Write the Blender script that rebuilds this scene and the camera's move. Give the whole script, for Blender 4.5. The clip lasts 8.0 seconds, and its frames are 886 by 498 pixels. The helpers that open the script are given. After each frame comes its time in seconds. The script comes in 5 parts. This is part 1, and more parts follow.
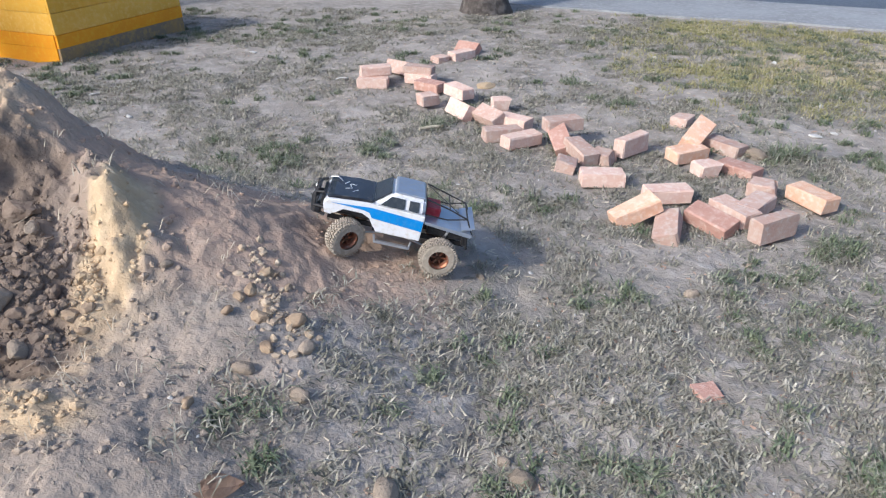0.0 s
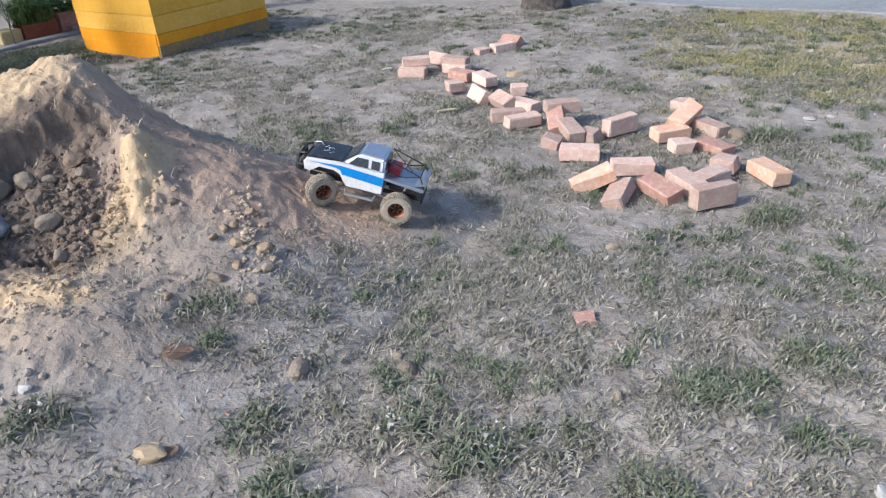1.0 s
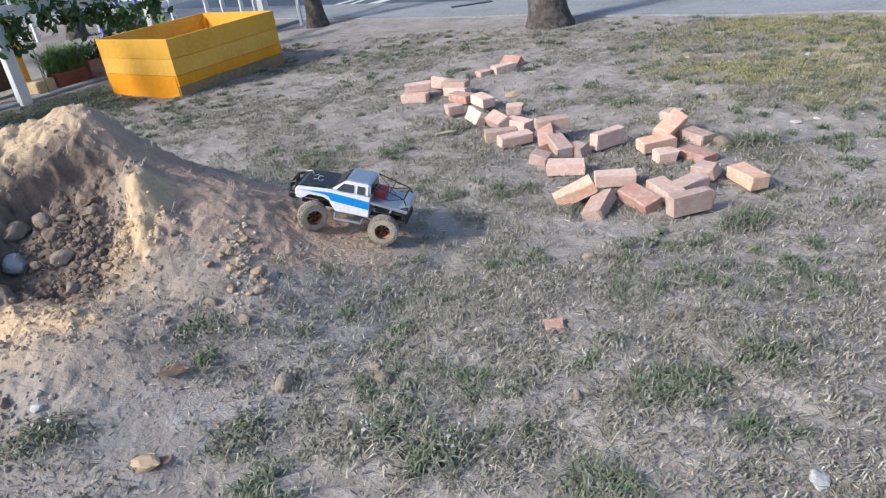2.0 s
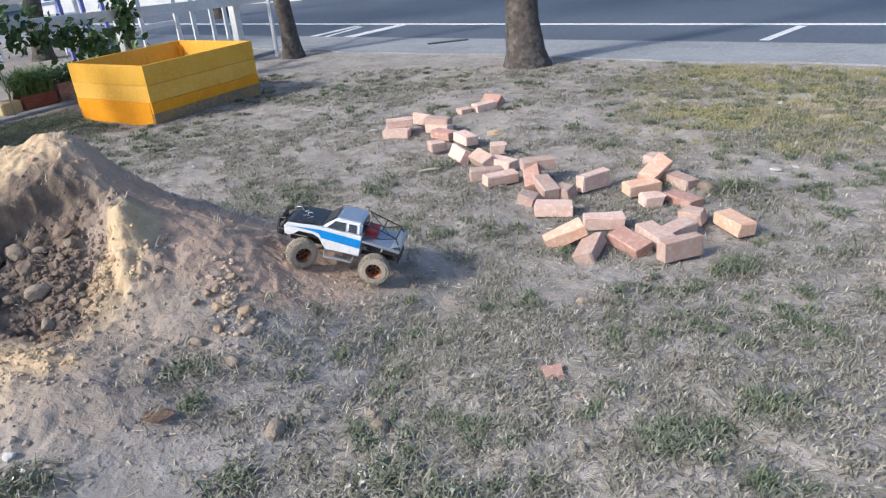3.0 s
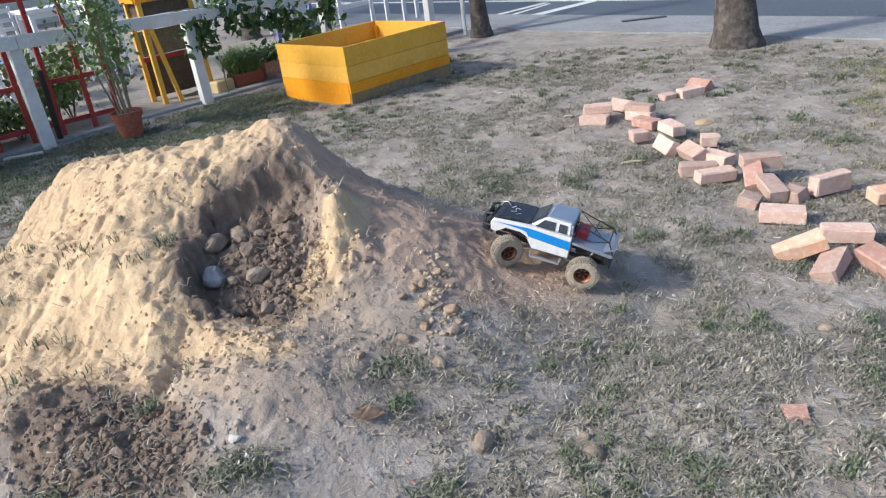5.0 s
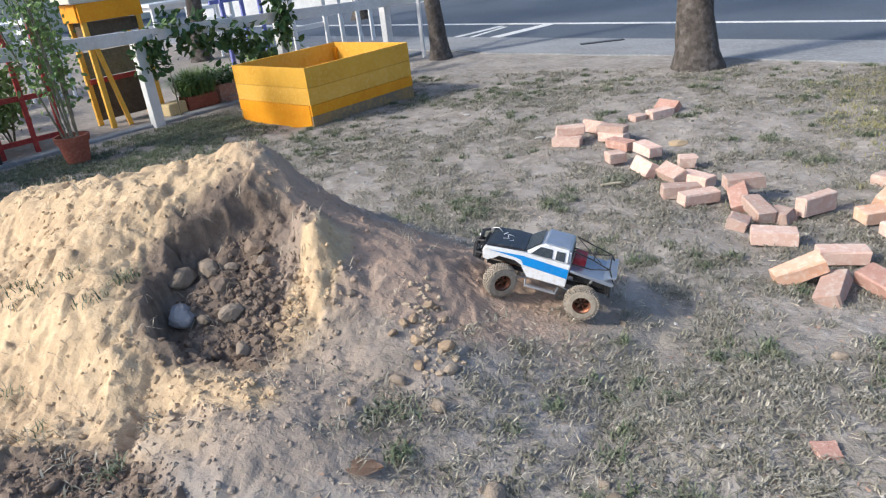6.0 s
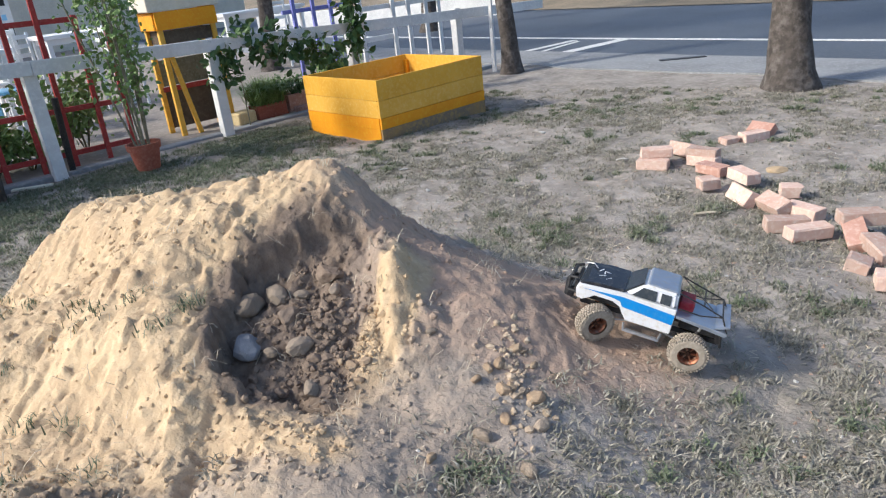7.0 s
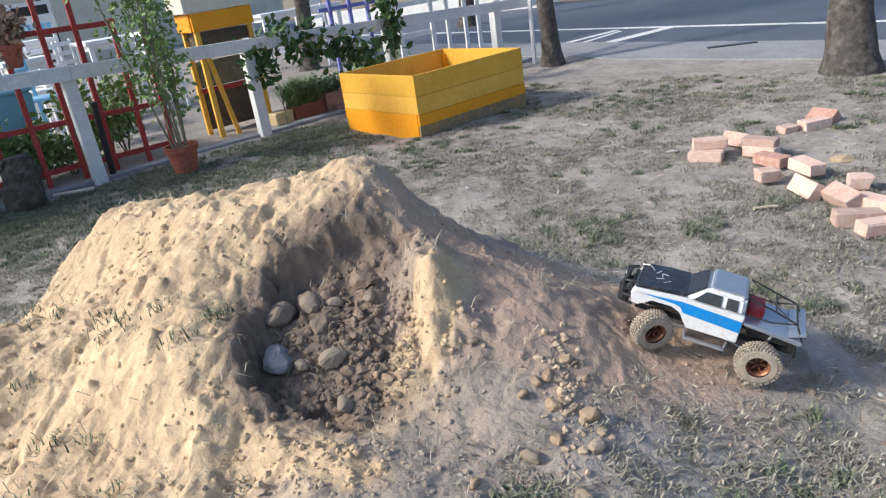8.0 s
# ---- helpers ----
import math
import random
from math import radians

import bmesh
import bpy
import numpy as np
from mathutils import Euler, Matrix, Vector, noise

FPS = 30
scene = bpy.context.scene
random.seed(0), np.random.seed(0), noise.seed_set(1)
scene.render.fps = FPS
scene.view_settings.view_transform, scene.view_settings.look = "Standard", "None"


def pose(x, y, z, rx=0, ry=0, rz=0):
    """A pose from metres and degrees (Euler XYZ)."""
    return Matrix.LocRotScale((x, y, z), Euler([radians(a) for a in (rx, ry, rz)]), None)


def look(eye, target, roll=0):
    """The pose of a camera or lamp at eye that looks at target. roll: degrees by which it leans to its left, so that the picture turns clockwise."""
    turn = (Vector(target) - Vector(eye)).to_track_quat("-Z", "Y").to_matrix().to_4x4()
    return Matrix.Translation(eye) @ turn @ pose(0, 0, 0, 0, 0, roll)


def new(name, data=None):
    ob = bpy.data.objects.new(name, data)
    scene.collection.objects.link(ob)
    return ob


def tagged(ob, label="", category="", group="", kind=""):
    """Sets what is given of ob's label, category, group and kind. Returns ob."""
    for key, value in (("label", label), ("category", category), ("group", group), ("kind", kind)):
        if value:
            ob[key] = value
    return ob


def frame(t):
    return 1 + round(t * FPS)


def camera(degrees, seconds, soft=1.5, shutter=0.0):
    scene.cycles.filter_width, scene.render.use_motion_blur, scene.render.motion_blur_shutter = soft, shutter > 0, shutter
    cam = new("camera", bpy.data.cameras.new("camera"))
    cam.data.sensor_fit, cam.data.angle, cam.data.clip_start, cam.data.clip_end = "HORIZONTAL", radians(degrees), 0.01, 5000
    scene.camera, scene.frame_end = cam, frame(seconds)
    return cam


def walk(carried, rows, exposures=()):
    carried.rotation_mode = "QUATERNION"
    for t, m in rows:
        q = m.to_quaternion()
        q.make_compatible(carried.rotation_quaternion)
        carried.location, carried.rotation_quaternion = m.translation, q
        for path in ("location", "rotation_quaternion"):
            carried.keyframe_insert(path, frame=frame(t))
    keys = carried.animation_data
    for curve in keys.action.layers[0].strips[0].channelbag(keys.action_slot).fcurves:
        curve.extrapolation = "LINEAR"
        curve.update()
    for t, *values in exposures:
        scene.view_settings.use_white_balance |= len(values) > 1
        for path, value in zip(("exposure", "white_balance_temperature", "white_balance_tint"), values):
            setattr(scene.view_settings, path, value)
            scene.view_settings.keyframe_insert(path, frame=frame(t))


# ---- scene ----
cam = camera(64.8, 8.0, soft=1.2)
PATH = [
    (0, (0.431, -0.246, 1.284), (0.34, 1.5, 0.314), -0.4),
    (0.5, (0.792, -0.566, 1.314), (0.544, 1.154, 0.324), -4.8),
    (1, (1.079, -0.668, 1.336), (0.666, 1.035, 0.373), -3.6),
    (1.5, (1.263, -0.734, 1.365), (0.767, 0.968, 0.439), -7.5),
    (1.7, (1.333, -0.756, 1.373), (0.816, 0.946, 0.461), -8.1),
    (2.8, (1.313, -0.736, 1.402), (0.805, 0.986, 0.52), -5.7),
    (3, (1.199, -0.723, 1.406), (0.78, 1.046, 0.571), -5.0),
    (3.5, (0.997, -0.687, 1.378), (0.454, 1.039, 0.526), -7.2),
    (4, (0.961, -0.638, 1.467), (0.229, 1.002, 0.587), -5.7),
    (4.5, (0.978, -0.597, 1.463), (0.261, 1.035, 0.557), -6.5),
    (4.7, (0.975, -0.609, 1.458), (0.193, 1.015, 0.591), -6.6),
    (5.8, (0.872, -0.551, 1.41), (-0.021, 1.03, 0.571), -8.2),
    (6, (0.76, -0.496, 1.408), (0.032, 1.183, 0.602), -6.7),
    (6.5, (0.549, -0.408, 1.404), (-0.238, 1.285, 0.689), -8.7),
    (7, (0.56, -0.309, 1.392), (-0.314, 1.323, 0.633), -6.3),
    (7.5, (0.61, -0.211, 1.387), (-0.386, 1.373, 0.679), -5.3),
    (8, (0.482, -0.166, 1.346), (-0.494, 1.409, 0.593), -8.4),
]
walk(cam, [(t, look(eye, target, roll)) for t, eye, target, roll in PATH],
     [(0.0, 0.42, 5480, 11), (8.0, 0.44, 5760, 9)])

# ---- world and light ----
import bmesh
import random
from math import sin, cos, pi, hypot, atan2, exp

SUN_AZ, SUN_EL = radians(-127), radians(35)
world = bpy.data.worlds.new("sky")
scene.world = world
world.use_nodes = True
wn = world.node_tree.nodes
sky = wn.new("ShaderNodeTexSky")
sky.sky_type = "NISHITA"
sky.sun_disc = False
sky.sun_elevation, sky.sun_rotation = SUN_EL, SUN_AZ
sky.dust_density = 3.0
world.node_tree.links.new(sky.outputs[0], wn["Background"].inputs[0])
wn["Background"].inputs[1].default_value = 0.15
sun_data = bpy.data.lights.new("sun", "SUN")
sun_data.energy, sun_data.angle, sun_data.color = 2.95, radians(6.0), (1.0, 0.88, 0.70)
sun = new("sun", sun_data)
sun.matrix_world = look((0, 0, 0), (-sin(SUN_AZ) * cos(SUN_EL), -cos(SUN_AZ) * cos(SUN_EL), -sin(SUN_EL)))


# ---- helpers ----
def mesh_object(name, verts, faces, material=None, parent=None, label="", smooth=False):
    me = bpy.data.meshes.new(name)
    me.from_pydata(verts, [], faces)
    if smooth:
        me.polygons.foreach_set("use_smooth", [True] * len(me.polygons))
    if material:
        me.materials.append(material)
    ob = new(name, me)
    if parent:
        ob.parent = parent
    if label:
        ob["label"] = label
    return ob


def part(name, bm, material, parent=None, label="", smooth=False):
    me = bpy.data.meshes.new(name)
    bmesh.ops.recalc_face_normals(bm, faces=bm.faces[:])
    bm.to_mesh(me)
    bm.free()
    if smooth:
        me.polygons.foreach_set("use_smooth", [True] * len(me.polygons))
    me.materials.append(material)
    ob = new(name, me)
    if parent:
        ob.parent = parent
    if label:
        ob["label"] = label
    return ob


def empty(name, m=None):
    ob = new(name)
    ob.empty_display_size = 0.1
    if m is not None:
        ob.matrix_world = m
    return ob


def add_box(bm, sx, sy, sz, m=Matrix(), bevel=0.0):
    """A box of that size round the origin of m."""
    made = bmesh.ops.create_cube(bm, size=1.0, matrix=m @ Matrix.Diagonal((sx, sy, sz, 1)))
    if bevel:
        edges = list({e for v in made["verts"] for e in v.link_edges})
        bmesh.ops.bevel(bm, geom=edges, offset=bevel, segments=1, affect="EDGES", profile=0.7)
    return bm


def box(sx, sy, sz, m=Matrix(), bevel=0.0):
    return add_box(bmesh.new(), sx, sy, sz, m, bevel)


def add_rod(bm, a, b, r1, r2=None, seg=10):
    a, b = Vector(a), Vector(b)
    d = b - a
    m = Matrix.Translation((a + b) / 2) @ d.to_track_quat("Z", "Y").to_matrix().to_4x4()
    bmesh.ops.create_cone(bm, cap_ends=True, segments=seg, radius1=r1, radius2=r1 if r2 is None else r2, depth=d.length, matrix=m)
    return bm


def rods(points, r, seg=8):
    bm = bmesh.new()
    for a, b in zip(points[:-1], points[1:]):
        add_rod(bm, a, b, r, seg=seg)
    for p in points[1:-1]:
        bmesh.ops.create_icosphere(bm, subdivisions=1, radius=r * 1.02, matrix=Matrix.Translation(p))
    return bm


def lathe(profile, seg=24, m=Matrix(), caps=True):
    """Turns (radius, height) pairs round z."""
    bm = bmesh.new()
    rings = [[bm.verts.new(m @ Vector((r * cos(2 * pi * k / seg), r * sin(2 * pi * k / seg), z))) for k in range(seg)] for r, z in profile]
    for a, b in zip(rings[:-1], rings[1:]):
        for k in range(seg):
            bm.faces.new((a[k], a[(k + 1) % seg], b[(k + 1) % seg], b[k]))
    if caps:
        bm.faces.new(rings[0][::-1])
        bm.faces.new(rings[-1])
    return bm


def prism(outline, y0, y1, m=Matrix(), bevel=0.0):
    """An outline of (x, z) pairs drawn out from y0 to y1."""
    bm = bmesh.new()
    a = [bm.verts.new(m @ Vector((x, y0, z))) for x, z in outline]
    b = [bm.verts.new(m @ Vector((x, y1, z))) for x, z in outline]
    n = len(outline)
    bm.faces.new(a)
    bm.faces.new(b[::-1])
    for k in range(n):
        bm.faces.new((a[k], b[k], b[(k + 1) % n], a[(k + 1) % n]))
    if bevel:
        bmesh.ops.bevel(bm, geom=bm.edges[:], offset=bevel, segments=2, affect="EDGES", profile=0.6)
    return bm


def plate(corners, thick):
    """A thin slab on a quad of corners, thick along its normal."""
    bm = bmesh.new()
    v = [Vector(c) for c in corners]
    nrm = (v[1] - v[0]).cross(v[2] - v[0]).normalized() * thick
    a = [bm.verts.new(p) for p in v]
    b = [bm.verts.new(p + nrm) for p in v]
    n = len(v)
    bm.faces.new(a[::-1])
    bm.faces.new(b)
    for k in range(n):
        bm.faces.new((a[k], a[(k + 1) % n], b[(k + 1) % n], b[k]))
    return bm


def lattice_noise(x, y, seed):
    """Smooth noise from -1 to 1 on a unit grid."""
    xi, yi = np.floor(x).astype(int), np.floor(y).astype(int)
    fx, fy = x - xi, y - yi
    fx, fy = fx * fx * (3 - 2 * fx), fy * fy * (3 - 2 * fy)

    def h(i, j):
        k = (i * 374761393 + j * 668265263 + seed * 974634777) & 0x7FFFFFFF
        k = ((k ^ (k >> 13)) * 1274126177) & 0x7FFFFFFF
        return ((k ^ (k >> 16)) & 0xFFFF) / 32767.5 - 1

    top = h(xi, yi) * (1 - fx) + h(xi + 1, yi) * fx
    low = h(xi, yi + 1) * (1 - fx) + h(xi + 1, yi + 1) * fx
    return top * (1 - fy) + low * fy


def fractal(x, y, size, seed, octaves=4, gain=0.5):
    total, amp, f = 0.0, 1.0, 1.0 / size
    for k in range(octaves):
        c, s = np.cos(0.5 + 1.1 * k), np.sin(0.5 + 1.1 * k)
        total = total + amp * lattice_noise((x * c - y * s) * f + 37.1 * k, (x * s + y * c) * f + 11.7 * k, seed + k)
        amp, f = amp * gain, f * 2.03
    return total


# ---- the lie of the land ----
HILLS = [
    (-1.20, 1.60, 0.80, 0.60, 0.639), (-1.90, 1.35, 0.50, 0.45, 0.161), (-1.00, 1.77, 0.21, 0.20, 0.160),
    (-1.35, 1.35, 0.35, 0.30, 0.068), (-1.30, 0.95, 0.35, 0.25, 0.198), (-0.50, 0.75, 0.40, 0.30, 0.196),
    (-0.35, 1.65, 0.35, 0.30, 0.150), (-0.10, 1.20, 0.40, 0.35, 0.097), (-1.00, 0.95, 0.20, 0.16, 0.092),
    (-1.20, 0.40, 0.60, 0.35, 0.230), (0.00, 2.00, 0.45, 0.35, 0.106), (-1.20, 2.20, 0.60, 0.35, 0.220),
    (-1.95, 1.62, 0.35, 0.28, 0.188), (-2.30, 1.60, 0.30, 0.30, 0.245), (-2.50, 1.35, 0.42, 0.42, 0.120), (-2.10, 0.80, 0.40, 0.30, 0.293),
]


def smooth(e0, e1, v):
    k = np.clip((v - e0) / (e1 - e0), 0, 1)
    return k * k * (3 - 2 * k)


def mound_height(x, y):
    """The heap: heaped dirt, a pit scooped into its flank, a crumbly lip beside the pit."""
    x, y = np.asarray(x, float), np.asarray(y, float)
    z = 0.0
    for cx, cy, sx, sy, a in HILLS:
        z = z + a * np.exp(-((x - cx) / sx) ** 2 - ((y - cy) / sy) ** 2)
    wx, wy = x + 0.02 * fractal(x, y, 0.07, 5, 3), y + 0.02 * fractal(x, y, 0.07, 6, 3)
    rad = np.hypot((wx + 0.80) / 0.272, (wy - 1.25) / np.where(wy < 1.25, 0.285, 0.36)) + 0.18 * fractal(x, y, 0.20, 7, 4) + 0.07 * fractal(x, y, 0.06, 8, 3)
    floor_z = 0.305 + 0.40 * (y - 1.15) - 0.22 * (x + 0.80) + 0.35 * np.maximum(y - 1.42, 0) + 0.024 * fractal(x, y, 0.08, 9, 4, 0.6)
    inside = 1 - smooth(0.90, 1.02, rad)
    z = z * (1 - inside) + np.minimum(z, floor_z) * inside
    # the ragged lip between pit and flank
    along = ((wx + 0.72) * 0.26 - (wy - 1.62) * 0.34) / 0.428
    across = ((wx + 0.72) * 0.34 + (wy - 1.62) * 0.26) / 0.428
    crest = smooth(-0.08, 0.05, along) * (1 - smooth(0.36, 0.48, along))
    z = z + crest * 0.085 * (1 + 0.6 * fractal(x, y, 0.08, 15, 3)) * np.exp(-np.where(across < 0, across / 0.04, across / 0.085) ** 2)
    # crumbling gully below the pit
    gx = wx + 0.80 + 0.35 * (wy - 0.7)
    z = z - 0.05 * np.exp(-(gx / 0.05) ** 2 - ((wy - 0.70) / 0.18) ** 2)
    on = smooth(0.02, 0.2, z)
    vx, vy = x + 0.05 * fractal(x, y, 0.14, 35, 4), y + 0.05 * fractal(x, y, 0.14, 36, 4)
    rough = 0.022 * fractal(x, y, 0.30, 21, 4, 0.6) + 0.017 * fractal(vx, vy, 0.11, 33, 6, 0.66) - 0.012 * np.abs(fractal(vx, vy, 0.07, 61, 3, 0.6))
    rough = rough * (0.45 + 0.55 * (1 - smooth(-0.95, -0.35, x)))
    return z + on * (rough - 0.012) * (1 - 0.25 * inside)


def flat_height(x, y):
    x, y = np.asarray(x, float), np.asarray(y, float)
    far = 1 - smooth(6.0, 7.0, 0.375 * x + 0.927 * y)
    return far * (0.022 * fractal(x, y, 0.9, 71, 3) + 0.008 * fractal(x, y, 0.16, 81, 4, 0.55)) - 0.006


def heap_height(x, y):
    """The heap's skin, dipping under the ground all round its foot."""
    z = mound_height(x, y)
    return z - 0.012 - 0.05 * (1 - smooth(0.0, 0.03, z))


def land(x, y):
    return float(np.maximum(heap_height(x, y), flat_height(x, y)))


# ---- materials ----
def material(name, colours, size=0.2, rough=0.9, bump=0.3, grain=0.01, metal=0.0, coords="Position", vary=0.0, spread=(0.35, 0.65), spec=0.3):
    """Two scales of noise between three colours, grain relief; vary: a random shade for each object."""
    m = bpy.data.materials.new(name)
    m.use_nodes = True
    nt = m.node_tree
    n, ln = nt.nodes, nt.links
    b = n["Principled BSDF"]
    b.inputs["Roughness"].default_value, b.inputs["Metallic"].default_value = rough, metal
    b.inputs["Specular IOR Level"].default_value = spec
    if coords == "Position":
        src = n.new("ShaderNodeNewGeometry").outputs["Position"]
    else:
        src = n.new("ShaderNodeTexCoord").outputs["Object"]
    if vary:
        info = n.new("ShaderNodeObjectInfo")
        shift = n.new("ShaderNodeVectorMath")
        shift.operation = "MULTIPLY_ADD"
        shift.inputs[1].default_value = (7.0, 5.0, 3.0)
        ln.new(info.outputs["Random"], shift.inputs[0])
        ln.new(src, shift.inputs[2])
        src = shift.outputs[0]

    def noise(scale, detail=4.0):
        t = n.new("ShaderNodeTexNoise")
        t.inputs["Scale"].default_value, t.inputs["Detail"].default_value = scale, detail
        t.inputs["Roughness"].default_value = 0.6
        ln.new(src, t.inputs["Vector"])
        return t.outputs["Fac"]

    def mix(a, bb, fac):
        x = n.new("ShaderNodeMix")
        x.data_type = "RGBA"
        for k, v in ((6, a), (7, bb)):
            if isinstance(v, tuple):
                x.inputs[k].default_value = (*v, 1)
            else:
                ln.new(v, x.inputs[k])
        ln.new(fac, x.inputs[0])
        return x.outputs[2]

    def ramp(fac, lo, hi):
        r = n.new("ShaderNodeMapRange")
        r.inputs["From Min"].default_value, r.inputs["From Max"].default_value = lo, hi
        ln.new(fac, r.inputs["Value"])
        return r.outputs["Result"]

    big, fine = noise(1.0 / size), noise(1.0 / (grain * 4), 5.0)
    c = mix(colours[0], colours[1], ramp(big, *spread))
    if len(colours) > 2:
        c = mix(c, colours[2], ramp(fine, 0.48, 0.72))
    if vary:
        hsv = n.new("ShaderNodeHueSaturation")
        v = n.new("ShaderNodeMapRange")
        v.inputs["To Min"].default_value, v.inputs["To Max"].default_value = 1 - vary, 1 + vary
        ln.new(info.outputs["Random"], v.inputs["Value"])
        ln.new(v.outputs["Result"], hsv.inputs["Value"])
        ln.new(c, hsv.inputs["Color"])
        c = hsv.outputs["Color"]
    ln.new(c, b.inputs["Base Color"])
    if bump:
        bp = n.new("ShaderNodeBump")
        bp.inputs["Strength"].default_value, bp.inputs["Distance"].default_value = bump, grain
        ln.new(fine, bp.inputs["Height"])
        ln.new(bp.outputs["Normal"], b.inputs["Normal"])
    return m


DIRT = material("dry_dirt", [(0.275, 0.245, 0.225), (0.20, 0.178, 0.162), (0.34, 0.31, 0.288)], 0.5, 0.95, 0.7, 0.012)
STONE = material("stone", [(0.30, 0.24, 0.18), (0.21, 0.17, 0.13), (0.37, 0.305, 0.235)], 0.05, 0.85, 0.4, 0.006, coords="Object", vary=0.25)
SLATEGREY = material("blue_grey_stone", [(0.25, 0.255, 0.27), (0.18, 0.185, 0.20), (0.34, 0.345, 0.35)], 0.05, 0.7, 0.3, 0.005, coords="Object")
SANDSTONE = material("sandstone", [(0.62, 0.49, 0.27), (0.54, 0.42, 0.22), (0.68, 0.57, 0.36)], 0.12, 0.9, 0.5, 0.004)
CLOD = material("clod", [(0.34, 0.25, 0.165), (0.25, 0.18, 0.12), (0.42, 0.32, 0.21)], 0.08, 0.95, 0.6, 0.006)
PALECLOD = material("pale_clod", [(0.45, 0.355, 0.25), (0.36, 0.28, 0.20), (0.54, 0.44, 0.33)], 0.05, 0.95, 0.6, 0.006)
# a darker brown than the other clods
DUGCLOD = material("dug_clod", [(0.215, 0.165, 0.125), (0.155, 0.115, 0.088), (0.27, 0.21, 0.16)], 0.06, 0.95, 0.6, 0.006)
BRICK = material("fired_brick", [(0.53, 0.345, 0.275), (0.57, 0.42, 0.345), (0.63, 0.53, 0.46)], 0.09, 0.92, 0.6, 0.006, coords="Object", vary=0.25)
REDBRICK = material("red_brick", [(0.45, 0.265, 0.21), (0.40, 0.225, 0.175), (0.53, 0.39, 0.32)], 0.09, 0.92, 0.6, 0.006, coords="Object", vary=0.1)
ORANGEBRICK = material("orange_brick", [(0.63, 0.36, 0.23), (0.60, 0.40, 0.29), (0.68, 0.53, 0.41)], 0.09, 0.92, 0.6, 0.006, coords="Object", vary=0.12)
ASPHALT = material("asphalt", [(0.102, 0.120, 0.150), (0.082, 0.097, 0.121), (0.138, 0.149, 0.168)], 1.5, 0.65, 0.5, 0.01)
CONCRETE = material("concrete", [(0.29, 0.30, 0.31), (0.22, 0.225, 0.23), (0.34, 0.345, 0.35)], 0.6, 0.9, 0.4, 0.01)
ROADPAINT = material("road_paint", [(0.72, 0.72, 0.70), (0.55, 0.55, 0.54), (0.40, 0.40, 0.40)], 0.3, 0.8, 0.2, 0.01, spread=(0.5, 0.8))
SAND = material("sandy_bank", [(0.31, 0.25, 0.175), (0.20, 0.165, 0.12), (0.15, 0.135, 0.09)], 1.2, 0.95, 0.5, 0.02)
PAVING = material("garden_paving", [(0.31, 0.275, 0.24), (0.22, 0.195, 0.17), (0.37, 0.33, 0.29)], 0.7, 0.92, 0.4, 0.012)
YELLOW_LOW = material("deep_yellow_paint", [(0.84, 0.35, 0.006), (0.78, 0.30, 0.006), (0.82, 0.40, 0.02)], 0.35, 0.55, 0.15, 0.008, coords="Object")
YELLOW_MID = material("yellow_paint", [(0.80, 0.46, 0.07), (0.72, 0.38, 0.04), (0.80, 0.50, 0.13)], 0.35, 0.55, 0.15, 0.008, coords="Object")
YELLOW_TOP = material("pale_yellow_paint", [(0.76, 0.42, 0.045), (0.66, 0.34, 0.03), (0.74, 0.45, 0.09)], 0.35, 0.6, 0.15, 0.008, coords="Object")
MUD_YELLOW = material("mud_splashed_yellow_paint", [(0.55, 0.30, 0.05), (0.24, 0.18, 0.12), (0.45, 0.29, 0.10)], 0.5, 0.85, 0.3, 0.008, coords="Object", spread=(0.25, 0.5))
WHITE = material("weathered_white_paint", [(0.74, 0.74, 0.73), (0.60, 0.60, 0.60), (0.78, 0.78, 0.77)], 0.3, 0.6, 0.15, 0.008, coords="Object")
CREAM = material("cream_paint", [(0.68, 0.63, 0.52), (0.58, 0.54, 0.45), (0.70, 0.66, 0.58)], 0.3, 0.6, 0.15, 0.008, coords="Object")
# brighter than WHITE, to put sunlight on the garden furniture into its colour
BRIGHTWHITE = material("sunlit_white_paint", [(0.86, 0.86, 0.86), (0.80, 0.80, 0.80), (0.88, 0.88, 0.88)], 0.3, 0.5, 0.1, 0.006, coords="Object")
REDPAINT = material("dull_red_paint", [(0.39, 0.045, 0.042), (0.30, 0.036, 0.034), (0.38, 0.09, 0.07)], 0.2, 0.55, 0.15, 0.006, coords="Object")
BLUEPAINT = material("violet_blue_paint", [(0.20, 0.21, 0.55), (0.16, 0.17, 0.46), (0.28, 0.29, 0.58)], 0.2, 0.55, 0.15, 0.006, coords="Object")
SKYBLUE = material("sky_blue_plastic", [(0.28, 0.56, 0.78), (0.23, 0.48, 0.70), (0.33, 0.60, 0.80)], 0.3, 0.4, 0.05, 0.006, coords="Object")
TERRACOTTA = material("terracotta", [(0.32, 0.10, 0.065), (0.25, 0.08, 0.05), (0.36, 0.15, 0.10)], 0.12, 0.85, 0.25, 0.006, coords="Object")
DARKWOOD = material("dark_boards", [(0.11, 0.085, 0.06), (0.075, 0.055, 0.04), (0.14, 0.11, 0.08)], 0.2, 0.8, 0.25, 0.008, coords="Object")
BARK = material("bark", [(0.10, 0.085, 0.074), (0.05, 0.043, 0.038), (0.17, 0.152, 0.137)], 0.07, 0.95, 1.0, 0.02)
